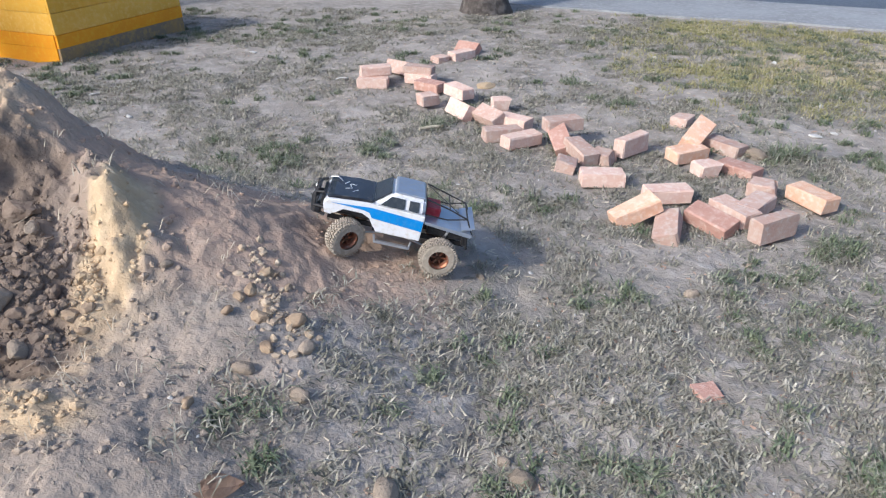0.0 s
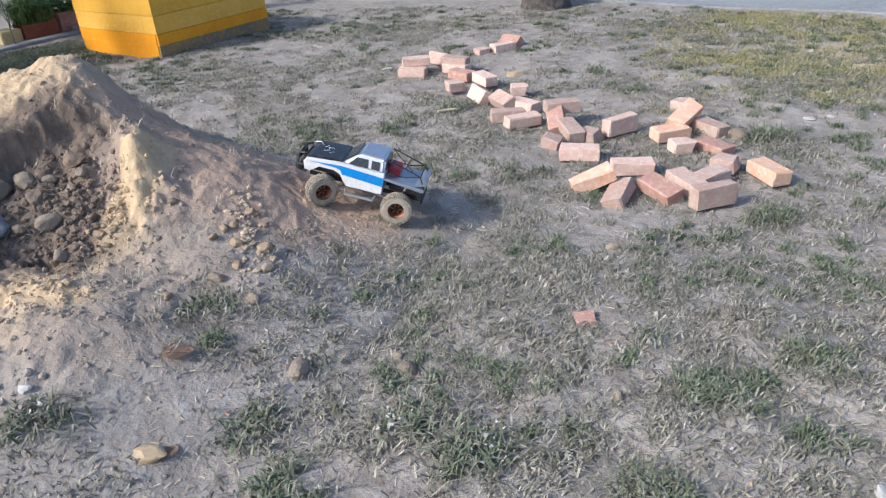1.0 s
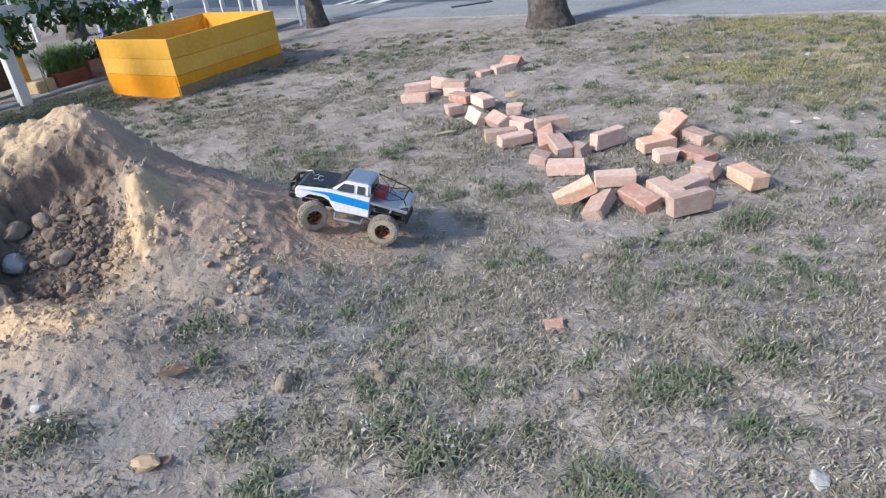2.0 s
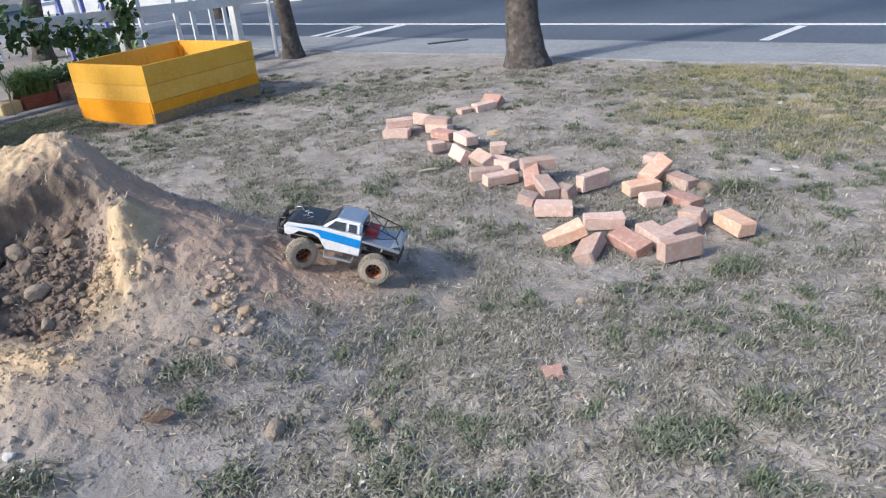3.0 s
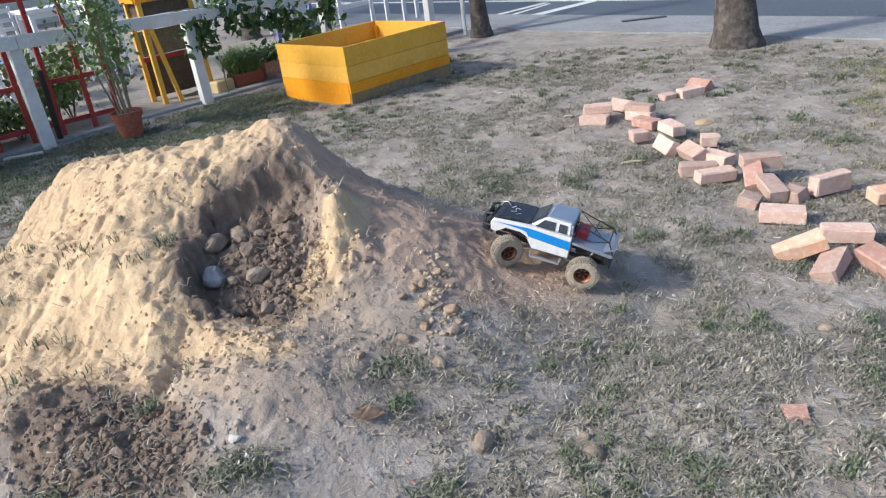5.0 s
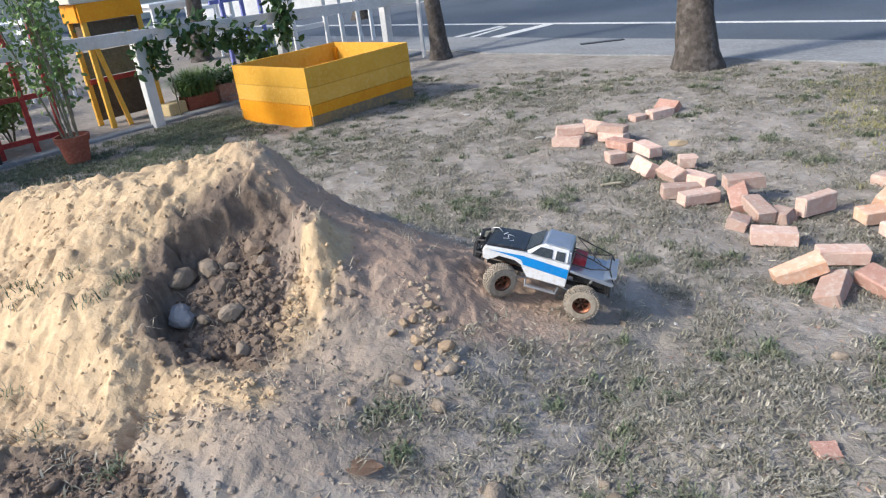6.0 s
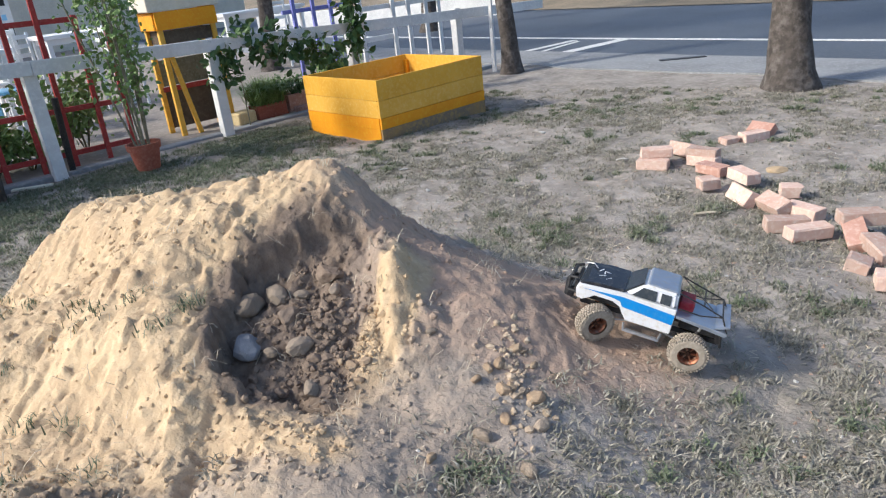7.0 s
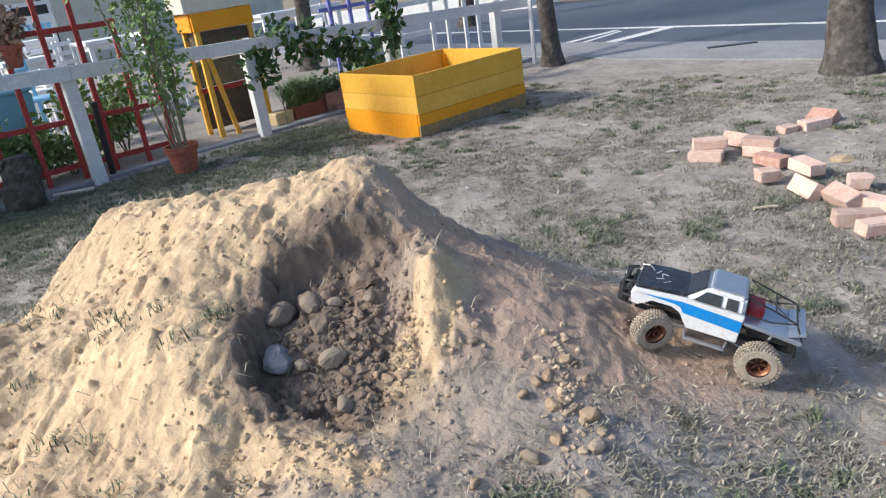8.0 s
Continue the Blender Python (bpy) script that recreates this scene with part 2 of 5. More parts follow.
LEAF = material("leaf_green", [(0.075, 0.14, 0.045), (0.05, 0.10, 0.032), (0.12, 0.19, 0.07)], 0.12, 0.55, 0.1, 0.01)
LIGHTLEAF = material("light_leaf_green", [(0.19, 0.29, 0.09), (0.12, 0.20, 0.06), (0.26, 0.34, 0.13)], 0.1, 0.55, 0.1, 0.01)
STEM = material("grey_stem", [(0.22, 0.20, 0.14), (0.15, 0.14, 0.09), (0.27, 0.25, 0.18)], 0.1, 0.85, 0.2, 0.006)
GRASS_G = material("green_grass", [(0.098, 0.130, 0.072), (0.15, 0.165, 0.10), (0.30, 0.305, 0.22)], 0.06, 0.7, 0.0, 0.01)
GRASS_D = material("dry_grass", [(0.27, 0.25, 0.20), (0.145, 0.14, 0.10), (0.50, 0.465, 0.385)], 0.06, 0.85, 0.0, 0.01)
GRASS_Y = material("sunlit_yellowing_grass", [(0.25, 0.25, 0.10), (0.34, 0.30, 0.15), (0.44, 0.39, 0.23)], 0.15, 0.8, 0.0, 0.01)
STRAW = material("straw", [(0.50, 0.44, 0.33), (0.40, 0.34, 0.25), (0.56, 0.50, 0.40)], 0.1, 0.85, 0.0, 0.01)
LITTER = material("white_litter", [(0.52, 0.50, 0.47), (0.38, 0.37, 0.345), (0.58, 0.565, 0.54)], 0.05, 0.8, 0.1, 0.004)
BLACK = material("black_plastic", [(0.018, 0.018, 0.02), (0.028, 0.028, 0.03), (0.05, 0.047, 0.043)], 0.05, 0.45, 0.05, 0.003, coords="Object")
SHELL_W = material("white_shell", [(0.72, 0.73, 0.75), (0.66, 0.66, 0.67), (0.60, 0.57, 0.52)], 0.06, 0.28, 0.0, 0.004, coords="Object", spread=(0.4, 0.8), spec=0.5)
SHELL_B = material("blue_shell", [(0.015, 0.25, 0.66), (0.015, 0.21, 0.58), (0.06, 0.26, 0.60)], 0.06, 0.3, 0.0, 0.004, coords="Object", spec=0.5)
SHELL_S = material("silver_shell", [(0.42, 0.48, 0.58), (0.36, 0.41, 0.50), (0.45, 0.45, 0.46)], 0.06, 0.3, 0.0, 0.004, metal=0.6, coords="Object", spec=0.5)
SHELL_K = material("black_shell", [(0.014, 0.016, 0.022), (0.02, 0.022, 0.03), (0.06, 0.058, 0.055)], 0.05, 0.22, 0.0, 0.004, coords="Object", spec=0.5)
TINT = material("tinted_window", [(0.02, 0.024, 0.03), (0.03, 0.034, 0.04), (0.05, 0.05, 0.05)], 0.04, 0.1, 0.0, 0.004, coords="Object", spec=0.6)
DUSTY_RUBBER = material("dusty_rubber", [(0.40, 0.34, 0.27), (0.29, 0.25, 0.195), (0.47, 0.41, 0.33)], 0.05, 0.95, 0.4, 0.004, coords="Object")
COPPER = material("copper_rim", [(0.36, 0.15, 0.085), (0.28, 0.11, 0.06), (0.38, 0.27, 0.20)], 0.03, 0.5, 0.0, 0.004, metal=0.75, coords="Object")
# wheel centre, darker than the copper rim
HUB_METAL = material("dark_brown_metal", [(0.085, 0.04, 0.025), (0.05, 0.028, 0.02), (0.14, 0.09, 0.06)], 0.02, 0.6, 0.0, 0.004, metal=0.4, coords="Object")
STEEL = material("steel", [(0.55, 0.55, 0.55), (0.45, 0.45, 0.45), (0.5, 0.47, 0.43)], 0.03, 0.4, 0.0, 0.004, metal=0.8, coords="Object")
REDPLASTIC = material("red_plastic", [(0.36, 0.025, 0.04), (0.30, 0.02, 0.03), (0.36, 0.08, 0.08)], 0.03, 0.4, 0.0, 0.004, coords="Object")
BONE = material("pale_yellow_rock", [(0.48, 0.36, 0.22), (0.40, 0.30, 0.19), (0.54, 0.43, 0.29)], 0.05, 0.9, 0.3, 0.005, coords="Object")
DEADLEAF = material("dead_leaf", [(0.36, 0.25, 0.18), (0.29, 0.19, 0.135), (0.42, 0.31, 0.23)], 0.04, 0.8, 0.1, 0.004, coords="Object")


def soil_material():
    """Grey dust all over; ochre earth where the heap was tipped, partly its sunlit look; brown earth where it was dug,
    darkened for the pit's shade.
    """
    m = material("soil", [(0.345, 0.311, 0.277), (0.215, 0.192, 0.167), (0.40, 0.367, 0.33)], 0.32, 0.95, 1.0, 0.016)
    nt = m.node_tree
    n, ln = nt.nodes, nt.links
    b = n["Principled BSDF"]
    dust = b.inputs["Base Color"].links[0].from_socket
    n["Bump"].inputs["Distance"].default_value = 0.016
    pos = n.new("ShaderNodeNewGeometry").outputs["Position"]

    def noise(scale, detail=5.0):
        t = n.new("ShaderNodeTexNoise")
        t.inputs["Scale"].default_value, t.inputs["Detail"].default_value = scale, detail
        t.inputs["Roughness"].default_value = 0.65
        ln.new(pos, t.inputs["Vector"])
        return t.outputs["Fac"]

    def patch_of(centre, size, wander, lo, hi):
        sub = n.new("ShaderNodeVectorMath")
        sub.operation = "SUBTRACT"
        sub.inputs[1].default_value = centre
        ln.new(pos, sub.inputs[0])
        div = n.new("ShaderNodeVectorMath")
        div.operation = "DIVIDE"
        div.inputs[1].default_value = size
        ln.new(sub.outputs[0], div.inputs[0])
        length = n.new("ShaderNodeVectorMath")
        length.operation = "LENGTH"
        ln.new(div.outputs[0], length.inputs[0])
        add = n.new("ShaderNodeMath")
        add.operation = "MULTIPLY_ADD"
        add.inputs[1].default_value = wander
        ln.new(noise(5.0), add.inputs[0])
        ln.new(length.outputs["Value"], add.inputs[2])
        r = n.new("ShaderNodeMapRange")
        r.interpolation_type = "SMOOTHSTEP"
        r.inputs["From Min"].default_value, r.inputs["From Max"].default_value = lo + wander / 2, hi + wander / 2
        r.inputs["To Min"].default_value, r.inputs["To Max"].default_value = 1.0, 0.0
        ln.new(add.outputs[0], r.inputs["Value"])
        return r.outputs["Result"]

    def two(a, bb, fac):
        x = n.new("ShaderNodeMix")
        x.data_type = "RGBA"
        for k, v in ((6, a), (7, bb)):
            if isinstance(v, tuple):
                x.inputs[k].default_value = (*v, 1)
            else:
                ln.new(v, x.inputs[k])
        ln.new(fac, x.inputs[0])
        return x.outputs[2]

    def sharpen(fac, lo, hi):
        r = n.new("ShaderNodeMapRange")
        r.inputs["From Min"].default_value, r.inputs["From Max"].default_value = lo, hi
        ln.new(fac, r.inputs["Value"])
        return r.outputs["Result"]

    ochre = two((0.56, 0.42, 0.26), (0.43, 0.315, 0.195), sharpen(noise(3.0), 0.4, 0.65))
    ochre = two(ochre, (0.66, 0.52, 0.335), sharpen(noise(28.0), 0.5, 0.75))
    # brown dug earth, with part of the pit's shade put into the colour
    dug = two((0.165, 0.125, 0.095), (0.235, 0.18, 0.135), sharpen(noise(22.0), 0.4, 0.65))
    # dust darkened right of the truck, standing in for its shadow
    truck_shade = two(dust, (0.27, 0.243, 0.210), patch_of((0.72, 1.72, 0.0), (0.60, 0.50, 9.0), 1.0, 0.35, 1.0))
    tan = two((0.385, 0.31, 0.24), (0.285, 0.24, 0.198), sharpen(noise(9.0), 0.4, 0.62))
    brown = two(truck_shade, tan, patch_of((-0.62, 1.05, 0.1), (0.78, 0.74, 9.0), 1.1, 0.45, 1.05))
    # ochre on the left flank: yellower earth, and partly its sunlight painted in
    c = two(brown, ochre, patch_of((-1.55, 1.15, 0.2), (1.20, 1.15, 9.0), 0.7, 0.62, 1.0))
    rust = two((0.44, 0.31, 0.225), (0.36, 0.27, 0.205), sharpen(noise(12.0), 0.4, 0.65))
    c = two(c, rust, patch_of((-0.33, 1.86, 0.1), (0.80, 0.56, 9.0), 0.8, 0.55, 1.05))
    # spreads past the pit floor to paint the shade on its back-left wall
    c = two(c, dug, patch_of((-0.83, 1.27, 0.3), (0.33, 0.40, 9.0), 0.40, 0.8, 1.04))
    c = two(c, (0.30, 0.235, 0.182), patch_of((-0.66, 1.50, 0.4), (0.14, 0.22, 9.0), 0.5, 0.5, 1.0))
    c = two(c, ochre, patch_of((-0.56, 1.40, 0.4), (0.10, 0.30, 9.0), 0.5, 0.6, 1.0))
    c = two(c, ochre, patch_of((-0.62, 0.87, 0.2), (0.26, 0.10, 9.0), 0.6, 0.5, 1.0))
    # the same dark brown at the gully in front of the heap
    c = two(c, dug, patch_of((-0.80, 0.38, 0.15), (0.44, 0.26, 9.0), 0.6, 0.6, 1.0))
    # pale warm patch at the far right: sunlight put into the soil colour
    c = two(c, (0.47, 0.385, 0.255), patch_of((2.75, 4.7, 0.0), (0.95, 0.75, 9.0), 1.6, 0.3, 0.9))
    ln.new(c, b.inputs["Base Color"])
    grit = n.new("ShaderNodeBump")
    grit.inputs["Strength"].default_value, grit.inputs["Distance"].default_value = 0.55, 0.006
    ln.new(noise(75.0, 4.0), grit.inputs["Height"])
    ln.new(n["Bump"].outputs["Normal"], grit.inputs["Normal"])
    ln.new(grit.outputs["Normal"], b.inputs["Normal"])
    return m


SOIL = soil_material()

# ---- ground, heap, road ----
def sheet(xs, ys, height, name, mat, keep=None):
    gx, gy = np.meshgrid(xs, ys)
    gz = height(gx, gy)
    nx, ny = len(xs), len(ys)
    verts = np.stack([gx.ravel(), gy.ravel(), gz.ravel()], 1)
    i = np.arange(nx * ny).reshape(ny, nx)
    quads = np.stack([i[:-1, :-1], i[:-1, 1:], i[1:, 1:], i[1:, :-1]], -1).reshape(-1, 4)
    if keep is not None:
        quads = quads[keep(gx, gy, gz)[:-1, :-1].ravel()]
    return mesh_object(name, verts.tolist(), quads.tolist(), mat, smooth=True)


near = np.concatenate([-np.geomspace(6.2, 900, 26)[::-1], np.arange(-6, -0.8, 0.04), np.arange(-0.8, 3.2, 0.015), np.arange(3.2, 5.0, 0.03), np.geomspace(5.05, 900, 26)])
neary = np.concatenate([-np.geomspace(2.0, 900, 22)[::-1], np.arange(-1.9, -0.4, 0.05), np.arange(-0.4, 3.6, 0.015), np.arange(3.6, 7.6, 0.03), np.geomspace(7.7, 900, 26)])
ground = tagged(sheet(near, neary, flat_height, "ground", SOIL), "dusty grey-brown earth with patches of worn grass", "ground", kind="structure")
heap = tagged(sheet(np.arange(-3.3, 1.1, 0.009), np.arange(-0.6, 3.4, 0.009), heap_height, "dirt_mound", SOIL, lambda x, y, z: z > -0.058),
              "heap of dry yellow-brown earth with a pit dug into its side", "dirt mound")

ROAD_A, ROAD_N = Vector((0.927, -0.375, 0)), Vector((0.375, 0.927, 0))


def strip(name, n0, n1, a0, a1, z, mat, label, category, steps=40):
    verts, faces = [], []
    for k in range(steps + 1):
        a = a0 + (a1 - a0) * k / steps
        w = 0.05 * sin(a * 1.7) + 0.03 * sin(a * 4.1) if name == "pavement" else 0
        for nn, zz in ((n0 + w, z - 0.12), (n0 + w, z), (n1, z), (n1, z - 0.12)):
            p = ROAD_A * a + ROAD_N * nn
            verts.append((p.x, p.y, zz))
    for k in range(steps):
        o = k * 4
        for j in range(3):
            faces.append((o + j, o + j + 4, o + j + 5, o + j + 1))
    faces += [(0, 1, 2, 3), tuple(steps * 4 + j for j in (3, 2, 1, 0))]
    return tagged(mesh_object(name, verts, faces, mat), label, category, kind="structure")


strip("pavement", 7.02, 8.10, -60, 60, 0.012, CONCRETE, "pale concrete strip along the road edge", "pavement", 400)
strip("road", 8.0, 14.2, -120, 120, 0.004, ASPHALT, "dark grey asphalt road with white lines", "road")
strip("road_line", 9.38, 9.50, -60, 60, 0.008, ROADPAINT, "thin white painted line along the road", "road line")


def stripe(a, b, w):
    a, b = Vector((*a, 0.009)), Vector((*b, 0.009))
    s = (b - a).cross(Vector((0, 0, 1))).normalized() * w / 2
    ob = part("road_line", plate([a - s, a + s, b + s, b - s], -0.004), ROADPAINT)
    return tagged(ob, "white painted hatching stroke on the asphalt", "road line", kind="structure")


stripe((-2.60, 9.48), (-1.90, 10.85), 0.20)
stripe((-3.25, 9.85), (-2.72, 11.05), 0.12)
stripe((-2.95, 9.70), (-2.62, 10.90), 0.08)
stripe((3.01, 7.69), (3.61, 8.57), 0.10)
bank = sheet(np.linspace(-60, 60, 90), np.linspace(0, 26, 40), lambda x, y: 0.02 + 0.25 * smooth(0, 5, y) + 0.12 * fractal(x, y, 1.5, 5, 4) * smooth(0, 1.5, y), "verge", SAND)
bank.matrix_world = Matrix.Translation(ROAD_N * 14.1) @ Matrix.Rotation(atan2(ROAD_A.y, ROAD_A.x), 4, "Z")
tagged(bank, "sandy bank with dry grass beyond the road", "verge", kind="structure")

# ---- fence line ----
F0, FD = Vector((-5.06, 3.405, 0)), Vector((0.3396, 0.9406, 0))
FN = Vector((-0.9406, 0.3396, 0))
FTURN = Matrix.Rotation(atan2(FD.y, FD.x), 4, "Z")


def at_fence(s, off, z=0.0):
    """A point s metres along the fence, off metres behind it."""
    return F0 + FD * s + FN * off + Vector((0, 0, z))


def fence_pose(s, off, z=0.0):
    return Matrix.Translation(at_fence(s, off, z)) @ FTURN


# ---- planter box ----
def planter_box():
    m = Matrix.Translation((-2.615, 4.745, -0.02)) @ FTURN
    top = tagged(empty("planter_box", m), "open wooden planter box painted in bands of yellow", "planter box")
    L, W, T = 1.30, 1.075, 0.022
    bands = [(0.0, 0.13, MUD_YELLOW, YELLOW_LOW), (0.13, 0.225, YELLOW_LOW, YELLOW_LOW), (0.227, 0.375, YELLOW_MID, YELLOW_MID), (0.377, 0.55, YELLOW_TOP, YELLOW_TOP)]
    for z0, z1, long_mat, end_mat in bands:
        h, zc = z1 - z0 - 0.0006, (z0 + z1) / 2
        jut = 0.004 if z0 < 0.2 else 0.0
        for y in (0.0, W):
            s = -1 if y == 0 else 1
            part("plank", box(L, T, h, pose(L / 2, y + s * jut, zc), 0.0014), long_mat, top)
        for x in (0.0, L):
            s = -1 if x == 0 else 1
            part("plank", box(T, W - T - 0.002, h, pose(x + s * (jut - 0.011) , W / 2, zc), 0.0014), end_mat, top)
    for x in (0.035, L - 0.035):
        for y in (0.035, W - 0.035):
            part("corner_post", box(0.045, 0.045, 0.50, pose(x, y, 0.25), 0.003), YELLOW_LOW, top)
    part("soil", box(L - 0.05, W - 0.05, 0.16, pose(L / 2, W / 2, 0.09)), DIRT, top, "dry grey soil in the box")
    return top


planter_box()
scrap = part("paper_scrap", plate([(0, 0, 0), (0.13, 0.01, 0.01), (0.14, 0.08, 0.03), (0.02, 0.09, 0.01)], 0.004), LITTER)
scrap.matrix_world = Matrix.Translation((-2.615, 4.745, 0.16)) @ FTURN @ pose(0.95, 0.35, 0)
tagged(scrap, "crumpled white paper scrap lying in the planter", "paper scrap")


# ---- bricks ----
def brick_mesh(name, length, seed, mat):
    rnd = random.Random(seed)
    bm = box(length * 0.955, 0.0945, 0.063, bevel=0.005)
    for v in bm.verts:
        v.co += Vector([rnd.uniform(-0.004, 0.004) for _ in range(3)])
    if length < 0.15:
        for v in bm.verts:
            if v.co.x > 0:
                v.co.x += rnd.uniform(-0.02, 0.012)
    bmesh.ops.recalc_face_normals(bm, faces=bm.faces[:])
    me = bpy.data.meshes.new(name)
    bm.to_mesh(me)
    bm.free()
    me.materials.append(mat)
    return me


WHOLE = [brick_mesh("brick", 0.206, k, BRICK) for k in range(4)]
HALF = [brick_mesh("brick", 0.112, 40 + k, BRICK) for k in range(2)]
RED = [brick_mesh("brick", 0.203, 60 + k, REDBRICK) for k in range(2)]
STUB = [brick_mesh("brick", 0.112, 90, REDBRICK)]
ORANGE = [brick_mesh("brick", 0.205, 80 + k, ORANGEBRICK) for k in range(3)]
brick_count = [0]


def brick(x, y, top, yaw, lift=0.0, side=0.0, kind=WHOLE, label="", group="scattered bricks"):
    """A brick by the middle of its upper side; lift: degrees by which its far end rises, side: degrees rolled about its length."""
    ob = new("brick", kind[brick_count[0] % len(kind)])
    brick_count[0] += 1
    half = abs(0.0315 * cos(radians(side))) + abs(0.0472 * sin(radians(side)))
    ob.matrix_world = Matrix.Translation((x, y, top * 0.875 - half)) @ Matrix.Rotation(radians(yaw), 4, "Z") @ Matrix.Rotation(radians(-lift), 4, "Y") @ Matrix.Rotation(radians(side), 4, "X")
    text = label or {id(WHOLE): "pale orange clay brick lying on the dusty ground", id(HALF): "broken half of an orange clay brick", id(RED): "deep red clay brick lying on the ground", id(ORANGE): "bright orange clay brick with pale dusty faces"}[id(kind)]
    return tagged(ob, text, "brick", group)


brick(1.072, 2.317, 0.095, 15, 22, 0, ORANGE, "orange brick leaning on the edge of another brick")
brick(1.252, 2.537, 0.07, 8)
brick(1.185, 2.235, 0.075, -106, -8, 20)
brick(1.366, 2.285, 0.08, -48, -7, 12, RED)
brick(1.481, 2.365, 0.07, -60)
brick(1.584, 2.421, 0.072, 47)
brick(1.575, 2.20, 0.108, 29, 0, 90, WHOLE, "orange brick standing on its long edge")
brick(1.676, 2.612, 0.07, -31, 0, 0, HALF)
brick(1.855, 2.522, 0.07, -63, 0, 0, ORANGE)
brick(1.535, 3.151, 0.150, 50, 22, 25, ORANGE, "orange brick leaning on top of two others")
brick(1.460, 3.018, 0.07, 26, 0, 0, ORANGE)
brick(1.665, 3.112, 0.072, -50)
brick(1.500, 2.835, 0.065, 19, 0, 0, HALF)
brick(1.657, 2.853, 0.05, -49, 0, 0, RED)
brick(1.560, 3.530, 0.06, 52, 0, 0, HALF)
brick(1.199, 3.087, 0.108, 41, 0, 90, WHOLE, "orange brick standing on its long edge")
brick(0.998, 2.705, 0.07, 2)
brick(0.850, 2.840, 0.085, 80, 0, 15, HALF)
brick(0.939, 3.005, 0.085, -67, -8, 0)
brick(1.040, 2.985, 0.06, -37, 0, 0, HALF)
brick(0.873, 3.263, 0.140, 21, 0, 0, WHOLE, "pale brick lying across the top of others")
brick(0.857, 3.141, 0.105, -80, -18, 20, RED)
brick(0.658, 3.189, 0.07, 29)
brick(0.562, 3.280, 0.07, 17)
brick(0.497, 3.546, 0.095, -53, 0, 28)
brick(0.636, 3.501, 0.06, -36)
brick(0.570, 3.800, 0.07, 8, 0, 0, HALF)
brick(0.331, 3.664, 0.10, -57, 0, 60)
brick(0.314, 3.990, 0.09, -51)
brick(0.126, 3.881, 0.07, 32, 0, 0, HALF)
brick(0.122, 4.169, 0.07, -34, 0, 0, RED)
brick(0.039, 4.373, 0.12, -13, 0, 0)
brick(0.050, 4.345, 0.068, -20, 0, 0)
brick(-0.104, 4.494, 0.13, -35, 0, 70)
brick(-0.243, 4.300, 0.14, 16)
brick(-0.251, 4.230, 0.07, 0)
brick(0.306, 4.973, 0.07, 43)
brick(0.350, 5.165, 0.10, -35, 0, 40, RED)
brick(0.153, 4.889, 0.05, 40, 0, 0, HALF)
stub = brick(1.075, 1.270, 0.020, 15, 0, 0, STUB, "worn pinkish brick stub half sunk in the soil")
stub.matrix_world = stub.matrix_world @ Matrix.Diagonal((0.68, 0.68, 1.0, 1.0))


# ---- model truck ----
def tyre_mesh():
    prof = []
    R, W = 0.071, 0.054
    for k in range(13):
        a = pi * k / 12
        c, s = cos(a), sin(a)
        prof.append((R - 0.006 - 0.022 * (1 - abs(s) ** 0.45), -W / 2 * (1 if c > 0 else -1) * abs(c) ** 0.6))
    bm = lathe([(0.036, prof[0][1])] + prof + [(0.036, prof[-1][1])], 36, caps=False)
    for row, off in ((-0.021, 0), (-0.0105, 0.5), (0.0, 0), (0.0105, 0.5), (0.021, 0)):
        for k in range(40):
            a = 2 * pi * (k + off) / 40
            r = R - 0.003 - 9.0 * row * row
            m = Matrix.Rotation(a, 4, "Z") @ pose(r, 0, row, 0, 0, 0) @ Matrix.Rotation(0.35 if k % 2 else -0.35, 4, "X")
            add_box(bm, 0.007, 0.0055, 0.0085, m)
    return bm


def rim_mesh():
    return lathe([(0.0285, -0.02), (0.0285, 0.003), (0.032, 0.013), (0.0365, 0.019), (0.0385, 0.0185), (0.0385, -0.02), (0.0285, -0.02)], 32, caps=False)


def hub_mesh():
    bm = lathe([(0.003, 0.010), (0.008, 0.009), (0.0085, 0.003), (0.0285, -0.005), (0.0285, -0.014), (0.01, -0.014)], 24)
    return bm


